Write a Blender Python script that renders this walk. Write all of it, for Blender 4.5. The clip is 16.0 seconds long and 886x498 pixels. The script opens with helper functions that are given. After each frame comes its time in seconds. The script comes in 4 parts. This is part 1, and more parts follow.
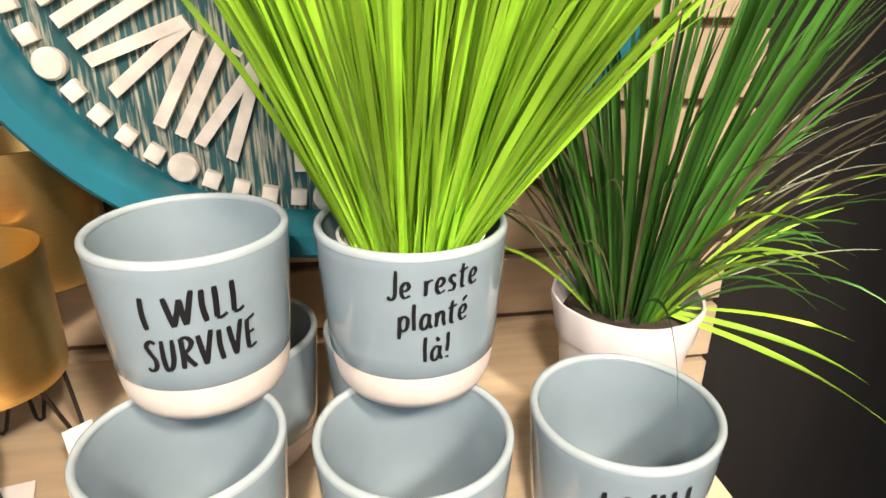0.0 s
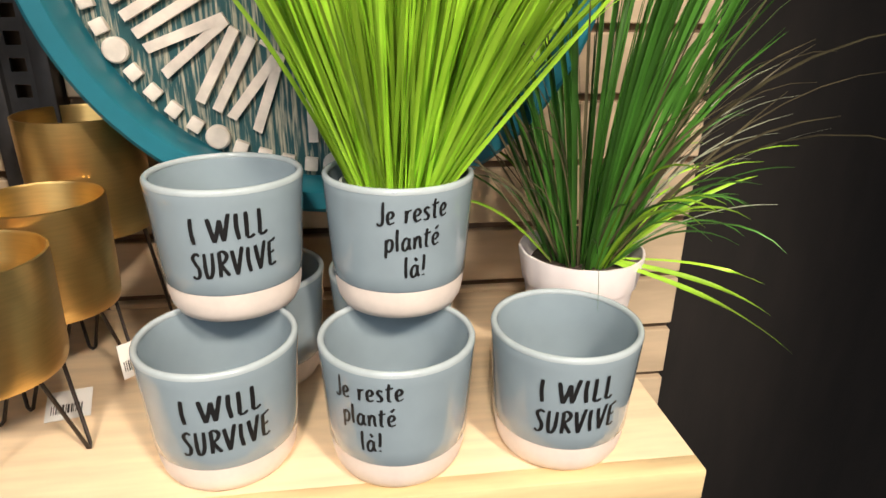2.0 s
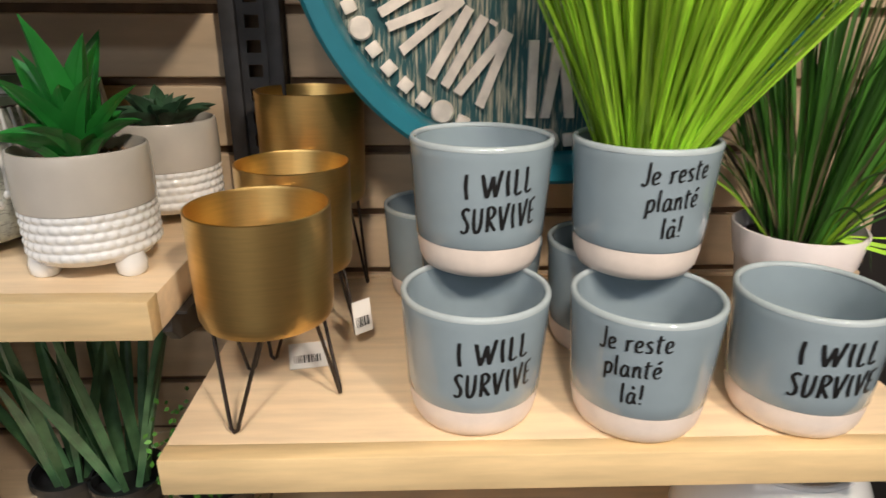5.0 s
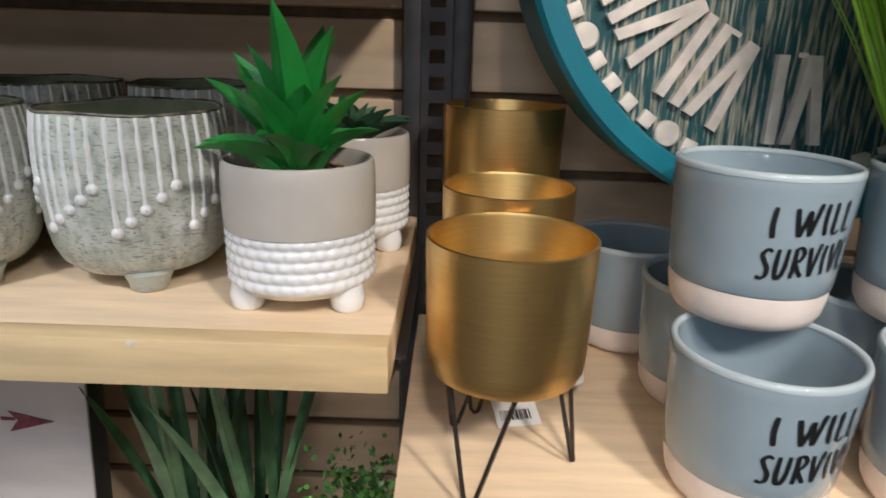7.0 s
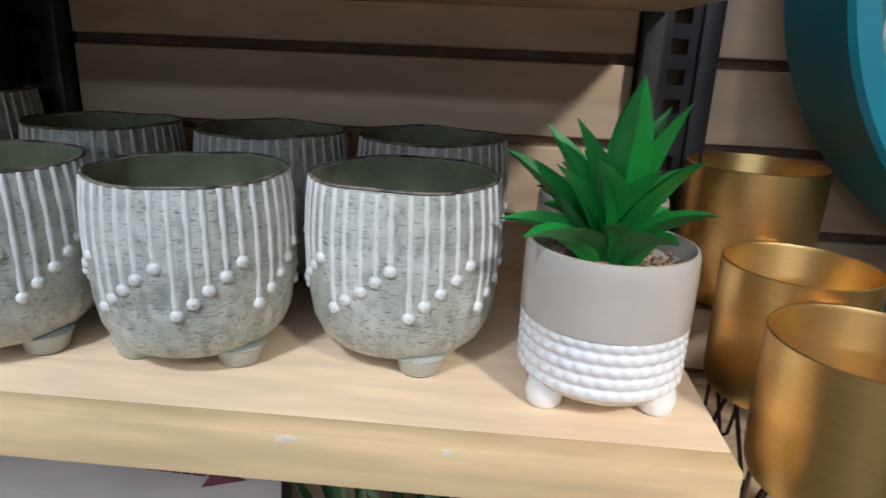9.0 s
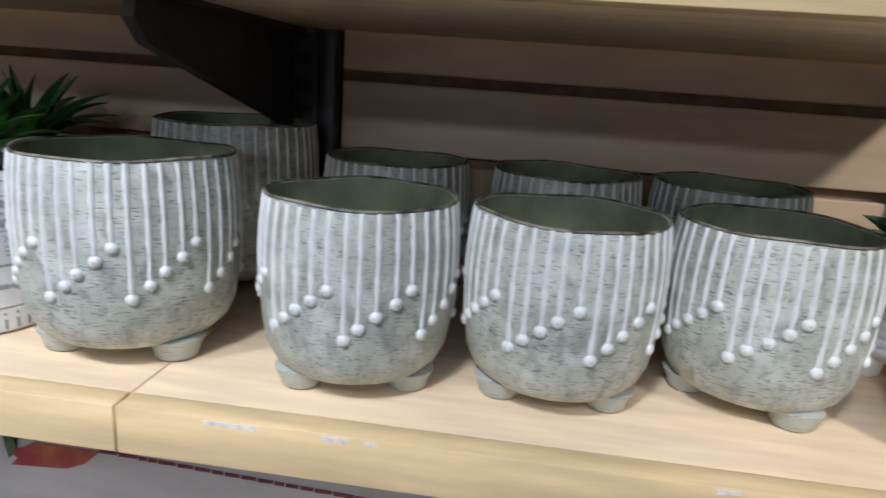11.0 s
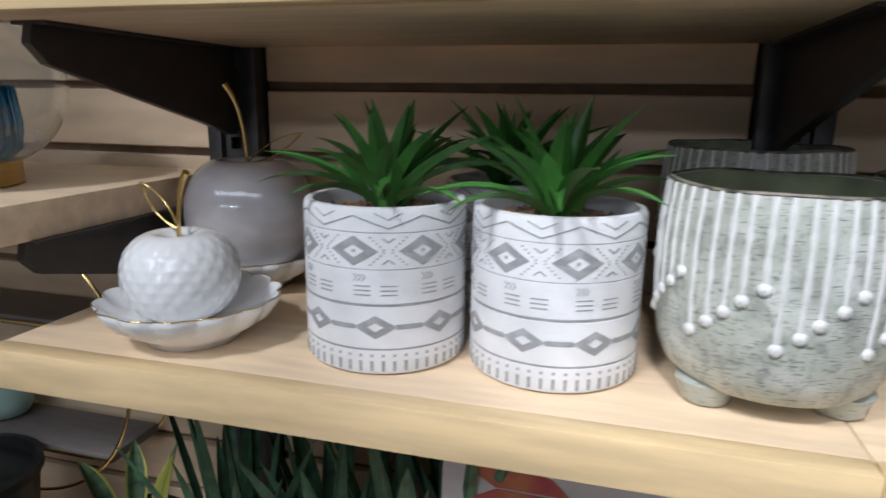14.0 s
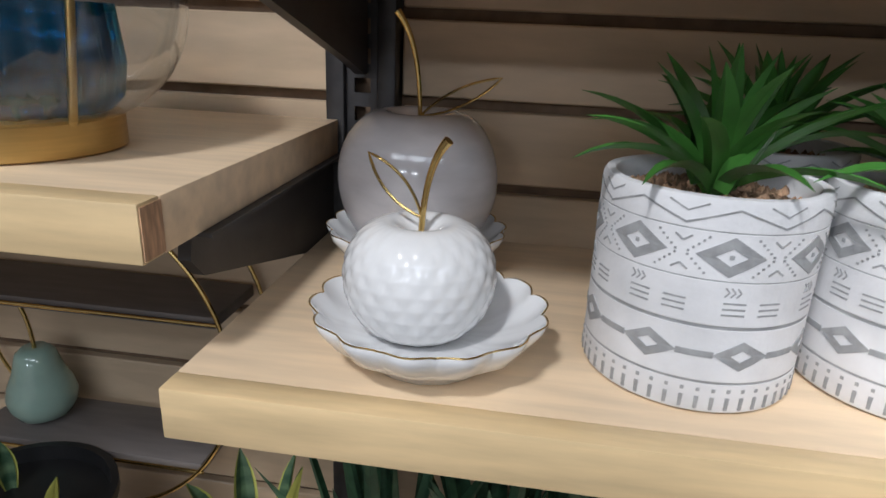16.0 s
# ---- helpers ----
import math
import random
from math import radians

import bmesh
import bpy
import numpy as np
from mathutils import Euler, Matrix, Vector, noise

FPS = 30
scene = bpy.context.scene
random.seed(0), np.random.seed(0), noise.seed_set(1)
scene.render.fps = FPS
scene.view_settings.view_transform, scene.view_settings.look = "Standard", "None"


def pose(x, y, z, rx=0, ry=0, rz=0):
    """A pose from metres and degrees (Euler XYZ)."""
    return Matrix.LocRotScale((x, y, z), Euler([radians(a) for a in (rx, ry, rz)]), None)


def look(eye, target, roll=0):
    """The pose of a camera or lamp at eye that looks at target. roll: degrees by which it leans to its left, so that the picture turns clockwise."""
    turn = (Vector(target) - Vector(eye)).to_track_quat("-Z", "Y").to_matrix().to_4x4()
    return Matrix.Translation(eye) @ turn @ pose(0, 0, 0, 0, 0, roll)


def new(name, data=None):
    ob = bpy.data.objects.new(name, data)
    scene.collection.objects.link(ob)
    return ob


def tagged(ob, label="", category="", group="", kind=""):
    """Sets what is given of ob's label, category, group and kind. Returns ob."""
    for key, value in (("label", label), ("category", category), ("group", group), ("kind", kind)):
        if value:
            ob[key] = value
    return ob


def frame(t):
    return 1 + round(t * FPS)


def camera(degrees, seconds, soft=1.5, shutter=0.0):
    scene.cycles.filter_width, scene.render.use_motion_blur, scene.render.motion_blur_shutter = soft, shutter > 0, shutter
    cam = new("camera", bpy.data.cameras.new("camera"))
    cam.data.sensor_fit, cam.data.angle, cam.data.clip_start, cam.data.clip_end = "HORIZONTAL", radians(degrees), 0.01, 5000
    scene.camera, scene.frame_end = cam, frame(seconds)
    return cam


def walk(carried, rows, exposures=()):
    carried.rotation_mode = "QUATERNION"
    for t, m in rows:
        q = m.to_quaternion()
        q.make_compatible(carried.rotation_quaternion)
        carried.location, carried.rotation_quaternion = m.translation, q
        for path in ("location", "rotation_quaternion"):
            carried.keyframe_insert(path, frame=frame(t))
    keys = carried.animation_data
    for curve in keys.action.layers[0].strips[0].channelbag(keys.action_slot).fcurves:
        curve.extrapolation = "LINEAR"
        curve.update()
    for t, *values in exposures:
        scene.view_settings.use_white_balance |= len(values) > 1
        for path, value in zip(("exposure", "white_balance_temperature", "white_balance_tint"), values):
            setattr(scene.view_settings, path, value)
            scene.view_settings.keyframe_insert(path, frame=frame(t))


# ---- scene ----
cam = camera(69.6, 16.0, 1.5, 0.35)
PATH = [
    (0, (-0.002, 0.055, 1.479), (0.296, 1.868, 0.691), 0.3),
    (0.5, (0.001, 0.026, 1.475), (0.274, 1.837, 0.673), 0.2),
    (1, (0.004, -0.001, 1.472), (0.26, 1.815, 0.676), -0.1),
    (1.5, (0.007, -0.03, 1.476), (0.248, 1.796, 0.698), -0.5),
    (2, (0.004, -0.063, 1.47), (0.269, 1.776, 0.729), 0.8),
    (2.5, (0.003, -0.089, 1.462), (0.262, 1.747, 0.714), 0.7),
    (3, (-0.004, -0.107, 1.464), (0.235, 1.743, 0.743), 0.5),
    (3.5, (-0.018, -0.119, 1.473), (0.186, 1.746, 0.781), 1.1),
    (4, (-0.046, -0.119, 1.471), (0.088, 1.745, 0.759), 1.0),
    (4.2, (-0.063, -0.119, 1.469), (0.053, 1.744, 0.751), 0.8),
    (6.3, (-0.255, -0.015, 1.389), (-0.234, 1.873, 0.73), 0.9),
    (6.5, (-0.267, -0.015, 1.395), (-0.246, 1.875, 0.74), 1.3),
    (7, (-0.302, -0.005, 1.415), (-0.322, 1.896, 0.794), 1.7),
    (7.5, (-0.342, 0.007, 1.427), (-0.424, 1.915, 0.834), 1.7),
    (8, (-0.39, 0.021, 1.442), (-0.561, 1.935, 0.886), 1.9),
    (8.2, (-0.405, 0.028, 1.44), (-0.564, 1.938, 0.866), 2.1),
    (10.3, (-0.61, 0.049, 1.456), (-0.741, 1.945, 0.833), 2.7),
    (10.5, (-0.633, 0.039, 1.449), (-0.752, 1.951, 0.873), 3.8),
    (11, (-0.7, 0.021, 1.439), (-0.914, 1.943, 0.93), 4.1),
    (11.5, (-0.765, -0.005, 1.441), (-1.002, 1.924, 0.97), 3.7),
    (12, (-0.822, -0.024, 1.446), (-1.031, 1.909, 0.98), 3.4),
    (12.5, (-0.866, -0.038, 1.442), (-1.041, 1.901, 0.983), 3.2),
    (13, (-0.915, -0.032, 1.441), (-1.075, 1.899, 0.943), 1.9),
    (13.5, (-0.984, -0.015, 1.429), (-1.318, 1.911, 1.011), 1.8),
    (14, (-1.064, -0.006, 1.427), (-1.574, 1.872, 0.969), 0.8),
    (14.5, (-1.162, 0.008, 1.445), (-1.592, 1.873, 0.865), 1.0),
    (15, (-1.229, 0.034, 1.447), (-1.637, 1.906, 0.876), 1.6),
    (15.5, (-1.276, 0.049, 1.439), (-1.675, 1.915, 0.839), 2.2),
    (16, (-1.322, 0.065, 1.429), (-1.587, 1.934, 0.767), 2.5),
]
EXPOSURES = [(0, 0.3, 6500, 10), (1.5, 0.05, 6450, 10), (3.5, -0.35, 6400, 10), (6.5, -0.52, 6000, 10), (8, -0.3, 5500, 10), (10.5, -0.28, 5500, 10), (12.5, -0.22, 5700, 10), (14.5, -0.25, 5750, 10), (16, -0.18, 5900, 10)]
walk(cam, [(t, look(eye, target, roll)) for t, eye, target, roll in PATH], EXPOSURES)

# ---- world and lamps ----
world = bpy.data.worlds.new("store")
world.use_nodes = True
world.node_tree.nodes["Background"].inputs[0].default_value = (1.0, 0.93, 0.85, 1)
world.node_tree.nodes["Background"].inputs[1].default_value = 0.05
scene.world = world


def spot(x, y, z, target, power, colour, size=46, radius=0.1):
    data = bpy.data.lights.new("track_spot", "SPOT")
    data.energy, data.color, data.spot_size, data.spot_blend, data.shadow_soft_size = power, colour, radians(size), 0.6, radius
    ob = new("spot_lamp", data)
    ob.matrix_world = look((x, y, z), target)
    return ob


WARM, COOL = (1.0, 0.86, 0.7), (1.0, 0.96, 0.92)
SPOTS = [
    ((0.7, -1.15, 2.75), (0.03, 0.5, 1.3), 205, WARM, 34),
    ((-0.2, -1.15, 2.75), (0.07, 0.4, 1.2), 160, WARM, 26),
    ((-1.05, -0.85, 2.75), (-0.8, 0.45, 1.25), 125, COOL, 25),
    ((-1.75, -0.85, 2.75), (-1.26, 0.45, 1.25), 100, COOL, 32),
]
for eye, target, power, colour, size in SPOTS:
    spot(*eye, target, power, colour, size)
for x, y, power in ((-2.3, -1.7, 15), (-0.9, -1.7, 15), (0.5, -1.7, 12), (-2.4, -5.2, 76), (-0.4, -5.2, 80)):
    data = bpy.data.lights.new("ceiling_panel", "AREA")
    data.shape, data.size, data.size_y, data.energy, data.color = "RECTANGLE", 1.2, 0.6, power, (0.92, 0.96, 1.0)
    new("ceiling_lamp", data).matrix_world = pose(x, y, 2.88)

# ---- materials ----


def material(name, colour, rough=0.5, metal=0.0, vary=0.12, scale=30.0, bump=0.0, bump_scale=200.0, second=None, stretch=(1, 1, 1), coat=0.0, randomise=0.0, detail=6.0, low=0.35, high=0.65):
    m = bpy.data.materials.new(name)
    m.use_nodes = True
    n, l = m.node_tree.nodes, m.node_tree.links
    b = n["Principled BSDF"]
    b.inputs["Roughness"].default_value, b.inputs["Metallic"].default_value = rough, metal
    b.inputs["Coat Weight"].default_value = coat
    co = n.new("ShaderNodeTexCoord")
    mp = n.new("ShaderNodeMapping")
    mp.inputs["Scale"].default_value = stretch
    l.new(co.outputs["Object"], mp.inputs["Vector"])
    t = n.new("ShaderNodeTexNoise")
    t.inputs["Scale"].default_value, t.inputs["Detail"].default_value = scale, detail
    if randomise:
        oi = n.new("ShaderNodeObjectInfo")
        ad = n.new("ShaderNodeVectorMath")
        ad.operation = "MULTIPLY_ADD"
        l.new(oi.outputs["Random"], ad.inputs[0])
        ad.inputs[1].default_value = (3.1, 7.7, 5.3)
        l.new(mp.outputs["Vector"], ad.inputs[2])
        l.new(ad.outputs["Vector"], t.inputs["Vector"])
    else:
        l.new(mp.outputs["Vector"], t.inputs["Vector"])
    r = n.new("ShaderNodeValToRGB")
    dark = tuple(c * (1 - vary) for c in colour) if second is None else second
    light = tuple(min(1, c * (1 + vary * 0.7)) for c in colour) if second is None else colour
    r.color_ramp.elements[0].position, r.color_ramp.elements[1].position = low, high
    r.color_ramp.elements[0].color, r.color_ramp.elements[1].color = (*dark, 1), (*light, 1)
    l.new(t.outputs["Fac"], r.inputs["Fac"])
    out = r.outputs["Color"]
    if randomise:
        hs = n.new("ShaderNodeHueSaturation")
        mr = n.new("ShaderNodeMapRange")
        mr.inputs["To Min"].default_value, mr.inputs["To Max"].default_value = 1 - randomise, 1 + randomise
        l.new(oi.outputs["Random"], mr.inputs["Value"])
        l.new(mr.outputs["Result"], hs.inputs["Value"])
        l.new(out, hs.inputs["Color"])
        out = hs.outputs["Color"]
    l.new(out, b.inputs["Base Color"])
    if bump:
        t2 = n.new("ShaderNodeTexNoise")
        t2.inputs["Scale"].default_value, t2.inputs["Detail"].default_value = bump_scale, 4
        l.new(mp.outputs["Vector"], t2.inputs["Vector"])
        bp = n.new("ShaderNodeBump")
        bp.inputs["Strength"].default_value, bp.inputs["Distance"].default_value = bump, 0.002
        l.new(t2.outputs["Fac"], bp.inputs["Height"])
        l.new(bp.outputs["Normal"], b.inputs["Normal"])
    return m


def glass(name, colour, rough=0.02):
    m = bpy.data.materials.new(name)
    m.use_nodes = True
    b = m.node_tree.nodes["Principled BSDF"]
    b.inputs["Base Color"].default_value = (*colour, 1)
    b.inputs["Roughness"].default_value, b.inputs["Transmission Weight"].default_value, b.inputs["IOR"].default_value = rough, 1.0, 1.45
    return m


def by_island(m, amount):
    n, l = m.node_tree.nodes, m.node_tree.links
    b = n["Principled BSDF"]
    src = b.inputs["Base Color"].links[0].from_socket
    g, mr, hs = n.new("ShaderNodeNewGeometry"), n.new("ShaderNodeMapRange"), n.new("ShaderNodeHueSaturation")
    mr.inputs["To Min"].default_value, mr.inputs["To Max"].default_value = 1 - amount, 1 + amount
    l.new(g.outputs["Random Per Island"], mr.inputs["Value"])
    l.new(mr.outputs["Result"], hs.inputs["Value"])
    l.new(src, hs.inputs["Color"])
    l.new(hs.outputs["Color"], b.inputs["Base Color"])
    return m


def stoneware(name):
    """Grey-green glaze with a pale wash and dark brush scratches running round and up the pot."""
    m = material(name, (0.42, 0.44, 0.38), 0.42, vary=0.16, scale=22, bump=0.3, bump_scale=170, coat=0.1, randomise=0.06)
    n, l = m.node_tree.nodes, m.node_tree.links
    b = n["Principled BSDF"]
    out = b.inputs["Base Color"].links[0].from_socket
    co, sep, ang, oi = n.new("ShaderNodeTexCoord"), n.new("ShaderNodeSeparateXYZ"), n.new("ShaderNodeMath"), n.new("ShaderNodeObjectInfo")
    l.new(co.outputs["Object"], sep.inputs["Vector"])
    ang.operation = "ARCTAN2"
    l.new(sep.outputs["Y"], ang.inputs[0]), l.new(sep.outputs["X"], ang.inputs[1])
    uv = n.new("ShaderNodeCombineXYZ")
    l.new(ang.outputs[0], uv.inputs["X"]), l.new(sep.outputs["Z"], uv.inputs["Y"]), l.new(oi.outputs["Random"], uv.inputs["Z"])

    def layer(stretch, low, high, colour, amount, base):
        mp, tx, mr, mx = n.new("ShaderNodeMapping"), n.new("ShaderNodeTexNoise"), n.new("ShaderNodeMapRange"), n.new("ShaderNodeMix")
        mp.inputs["Scale"].default_value = stretch
        tx.inputs["Scale"].default_value, tx.inputs["Detail"].default_value = 1.0, 5
        mr.inputs["From Min"].default_value, mr.inputs["From Max"].default_value, mr.inputs["To Max"].default_value = low, high, amount
        mx.data_type = "RGBA"
        l.new(uv.outputs["Vector"], mp.inputs["Vector"]), l.new(mp.outputs["Vector"], tx.inputs["Vector"])
        l.new(tx.outputs["Fac"], mr.inputs["Value"]), l.new(mr.outputs["Result"], mx.inputs["Factor"])
        l.new(base, mx.inputs[6])
        mx.inputs[7].default_value = (*colour, 1)
        return mx.outputs[2]
    out = layer((3, 45, 40), 0.48, 0.68, (0.62, 0.63, 0.6), 0.6, out)
    out = layer((7, 60, 17), 0.5, 0.66, (0.17, 0.18, 0.16), 0.55, out)
    out = layer((11, 1100, 23), 0.57, 0.66, (0.06, 0.065, 0.06), 0.7, out)
    out = layer((24, 320, 31), 0.6, 0.7, (0.05, 0.055, 0.055), 0.5, out)
    l.new(out, b.inputs["Base Color"])
    return m


M_STONEWARE = stoneware("brushed_stoneware")
M_SHELF = material("maple_shelf", (0.78, 0.6, 0.4), 0.38, vary=0.1, scale=9, stretch=(1.2, 9, 9), bump=0.05, bump_scale=60, randomise=0.04)
M_NOSE = material("maple_edging", (0.74, 0.55, 0.3), 0.35, vary=0.14, scale=10, stretch=(1, 8, 8), bump=0.05, bump_scale=50, randomise=0.04)
M_ENDGRAIN = material("end_grain", (0.55, 0.33, 0.19), 0.6, vary=0.3, scale=60, stretch=(6, 6, 1))
M_SLAT = material("maple_slat", (0.6, 0.46, 0.31), 0.4, vary=0.16, scale=7, stretch=(1, 5, 5), bump=0.04, bump_scale=60, randomise=0.06)
M_GROOVE = material("groove_core", (0.2, 0.13, 0.08), 0.8, vary=0.2, scale=40)
M_STEEL = material("dark_grey_steel", (0.06, 0.058, 0.06), 0.4, 0.5, vary=0.15, scale=60, bump=0.05, bump_scale=500)
M_BRACKET = material("bracket_steel", (0.055, 0.05, 0.048), 0.42, 0.3, vary=0.15, scale=40, bump=0.05, bump_scale=500)
M_DARKWALL = material("dark_brown_panel", (0.01, 0.0072, 0.006), 0.9, vary=0.25, scale=8, stretch=(4, 4, 1), bump=0.1, bump_scale=80)
M_PLASTER = material("store_plaster", (0.5, 0.46, 0.42), 0.8, vary=0.06, scale=5)
M_FLOOR = material("store_floor", (0.22, 0.18, 0.15), 0.4, vary=0.15, scale=4)
M_GREY = material("blue_grey_glaze", (0.26, 0.325, 0.37), 0.11, vary=0.05, scale=25, coat=0.5)
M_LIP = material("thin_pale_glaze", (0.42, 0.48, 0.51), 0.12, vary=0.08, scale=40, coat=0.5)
M_BISQUE = material("pale_bisque", (0.78, 0.68, 0.62), 0.6, vary=0.06, scale=60, bump=0.05, bump_scale=400)
M_INK = material("black_ink", (0.01, 0.01, 0.011), 0.35, vary=0.1, scale=50)
M_GOLD = material("brushed_gold", (0.68, 0.46, 0.17), 0.36, 1.0, vary=0.05, scale=40, stretch=(1, 1, 14), bump=0.012, bump_scale=90)
M_WIRE = material("dark_bronze_wire", (0.035, 0.025, 0.02), 0.45, 0.6, vary=0.2, scale=90)
M_GOLDWIRE = material("polished_gold_wire", (0.72, 0.52, 0.2), 0.18, 1.0, vary=0.08, scale=90)
M_CONCRETE = material("grey_green_glaze", (0.41, 0.425, 0.37), 0.42, second=(0.14, 0.15, 0.13), scale=150, stretch=(1, 1, 4), bump=0.3, bump_scale=160, coat=0.1, low=0.27, high=0.4, detail=9)
M_RIM = material("worn_brown_rim", (0.25, 0.22, 0.17), 0.5, second=(0.03, 0.025, 0.02), scale=90)
M_INSIDE = material("olive_glaze", (0.22, 0.24, 0.15), 0.3, vary=0.3, scale=30, bump=0.1)
M_DRIP = material("white_slip", (0.66, 0.66, 0.64), 0.35, vary=0.12, scale=120, bump=0.1, bump_scale=300)
M_CEMENT = material("whitewashed_cement", (0.74, 0.74, 0.75), 0.75, vary=0.12, scale=22, bump=0.2, bump_scale=250)
M_CARVE = material("carved_grey", (0.34, 0.345, 0.35), 0.8, vary=0.2, scale=90, bump=0.2, bump_scale=300)
M_GRAVEL = by_island(material("brown_gravel", (0.32, 0.2, 0.12), 0.7, vary=0.3, scale=90), 0.5)
M_SOIL = material("dark_soil", (0.05, 0.035, 0.025), 0.9, vary=0.4, scale=120, bump=0.6, bump_scale=200)
M_GREIGE = material("greige_glaze", (0.52, 0.48, 0.43), 0.2, vary=0.05, scale=30, coat=0.3)
M_WHITE = material("white_glaze", (0.82, 0.82, 0.82), 0.16, vary=0.03, scale=30, coat=0.4)
M_PINKWHITE = material("white_planter_plastic", (0.8, 0.73, 0.73), 0.35, vary=0.05, scale=30)
M_LILAC = material("grey_pearl_glaze", (0.56, 0.53, 0.53), 0.16, vary=0.12, scale=18, stretch=(1, 1, 3), coat=0.5)
M_CELADON = material("celadon_glaze", (0.3, 0.42, 0.35), 0.12, vary=0.12, scale=25, coat=0.6)
M_GRASS = by_island(material("bright_grass", (0.36, 0.64, 0.04), 0.4, vary=0.25, scale=14), 0.5)
M_DEEP = by_island(material("deep_grass", (0.065, 0.2, 0.026), 0.4, vary=0.3, scale=14), 0.45)
M_TWIG = by_island(material("dry_twig", (0.12, 0.1, 0.05), 0.6, vary=0.3, scale=40), 0.3)
M_PALE = material("pale_seed_stalk", (0.4, 0.42, 0.3), 0.6, vary=0.3, scale=90)
M_LEAF = material("succulent_green", (0.055, 0.18, 0.03), 0.38, vary=0.3, scale=30, randomise=0.25)
M_LEAF2 = material("aloe_green", (0.022, 0.21, 0.032), 0.35, vary=0.2, scale=30, randomise=0.15)
M_DARKLEAF = material("dusty_dark_leaf", (0.04, 0.1, 0.05), 0.55, vary=0.4, scale=60, randomise=0.3)
M_ALOE = material("waxy_aloe_leaf", (0.07, 0.16, 0.07), 0.38, vary=0.35, scale=40, randomise=0.25)
M_SNAKE = material("banded_snake_leaf", (0.1, 0.16, 0.08), 0.4, second=(0.025, 0.06, 0.03), scale=25, stretch=(1, 1, 4), randomise=0.15)
M_YELLOW = material("yellow_leaf_margin", (0.45, 0.45, 0.1), 0.4, vary=0.1)
M_TEAL = material("teal_paint", (0.012, 0.16, 0.22), 0.4, vary=0.15, scale=12, bump=0.05, bump_scale=100)
M_FACE = material("distressed_teal_boards", (0.5, 0.45, 0.34), 0.6, second=(0.012, 0.075, 0.085), scale=30, stretch=(13, 0.9, 1), low=0.47, high=0.66, detail=9, bump=0.25, bump_scale=120)
M_CREAM = material("cream_painted_wood", (0.78, 0.68, 0.6), 0.55, vary=0.14, scale=60, stretch=(1, 1, 1), bump=0.1, bump_scale=200)
M_CANVAS = material("greywashed_board_print", (0.5, 0.47, 0.46), 0.5, vary=0.14, scale=6, stretch=(1, 1, 4), bump=0.03)
M_RED = material("crimson_feather_print", (0.32, 0.04, 0.05), 0.5, second=(0.4, 0.13, 0.05), scale=40)
M_MAROON = material("maroon_print", (0.17, 0.03, 0.05), 0.5, vary=0.4, scale=120)
M_TIER = material("grey_painted_tier", (0.17, 0.15, 0.14), 0.55, vary=0.1, scale=20, stretch=(1, 5, 5))
M_PAPER = material("white_paper_tag", (0.78, 0.76, 0.73), 0.6, vary=0.03)
M_BLACKPOT = material("black_pot", (0.012, 0.012, 0.013), 0.4, vary=0.2)
M_GLASS = glass("clear_glass", (0.98, 0.99, 0.99))
M_BLUEGLASS = glass("blue_glass", (0.05, 0.32, 0.55), 0.02)

# ---- mesh helpers ----


def mesh_object(name, verts, faces, mat, smooth=True, angle=40):
    me = bpy.data.meshes.new(name)
    me.from_pydata([tuple(v) for v in verts], [], faces)
    me.materials.append(mat)
    if smooth:
        me.shade_smooth()
        me.set_sharp_from_angle(angle=radians(angle))
    return me


def part(name, me, parent, label="", m=None):
    ob = new(name, me)
    if parent is not None:
        ob.parent = parent
    if m is not None:
        ob.matrix_basis = m
    return tagged(ob, label) if label else ob


def thing(name, m, label, category, group="", kind=""):
    ob = new(name)
    ob.empty_display_size = 0.05
    ob.matrix_basis = m
    return tagged(ob, label, category, group, kind)


def bm_mesh(name, bm, mat, smooth=False, angle=40):
    me = bpy.data.meshes.new(name)
    bmesh.ops.recalc_face_normals(bm, faces=bm.faces)
    bm.to_mesh(me)
    bm.free()
    me.materials.append(mat)
    if smooth:
        me.shade_smooth()
        me.set_sharp_from_angle(angle=radians(angle))
    return me


def box(bm, x0, x1, y0, y1, z0, z1, bevel=0.0, seg=2):
    vs = [bm.verts.new(p) for p in ((x0, y0, z0), (x1, y0, z0), (x1, y1, z0), (x0, y1, z0), (x0, y0, z1), (x1, y0, z1), (x1, y1, z1), (x0, y1, z1))]
    fs = [bm.faces.new([vs[i] for i in q]) for q in ((3, 2, 1, 0), (4, 5, 6, 7), (0, 1, 5, 4), (1, 2, 6, 5), (2, 3, 7, 6), (3, 0, 4, 7))]
    if bevel:
        bmesh.ops.bevel(bm, geom=list({e for f in fs for e in f.edges}), offset=bevel, segments=seg, affect="EDGES", profile=0.5)


def box_mesh(name, dims, mat, bevel=0.0, seg=2):
    bm = bmesh.new()
    box(bm, *dims, bevel, seg)
    return bm_mesh(name, bm, mat, bevel > 0)


def prism(bm, outline, d0, d1, place):
    """A flat outline (a, b) pushed from depth d0 to d1; place(a, b, d) gives the point."""
    lo, hi = [bm.verts.new(place(a, b, d0)) for a, b in outline], [bm.verts.new(place(a, b, d1)) for a, b in outline]
    bm.faces.new(lo), bm.faces.new(hi[::-1])
    for i in range(len(outline)):
        j = (i + 1) % len(outline)
        bm.faces.new((lo[i], hi[i], hi[j], lo[j]))


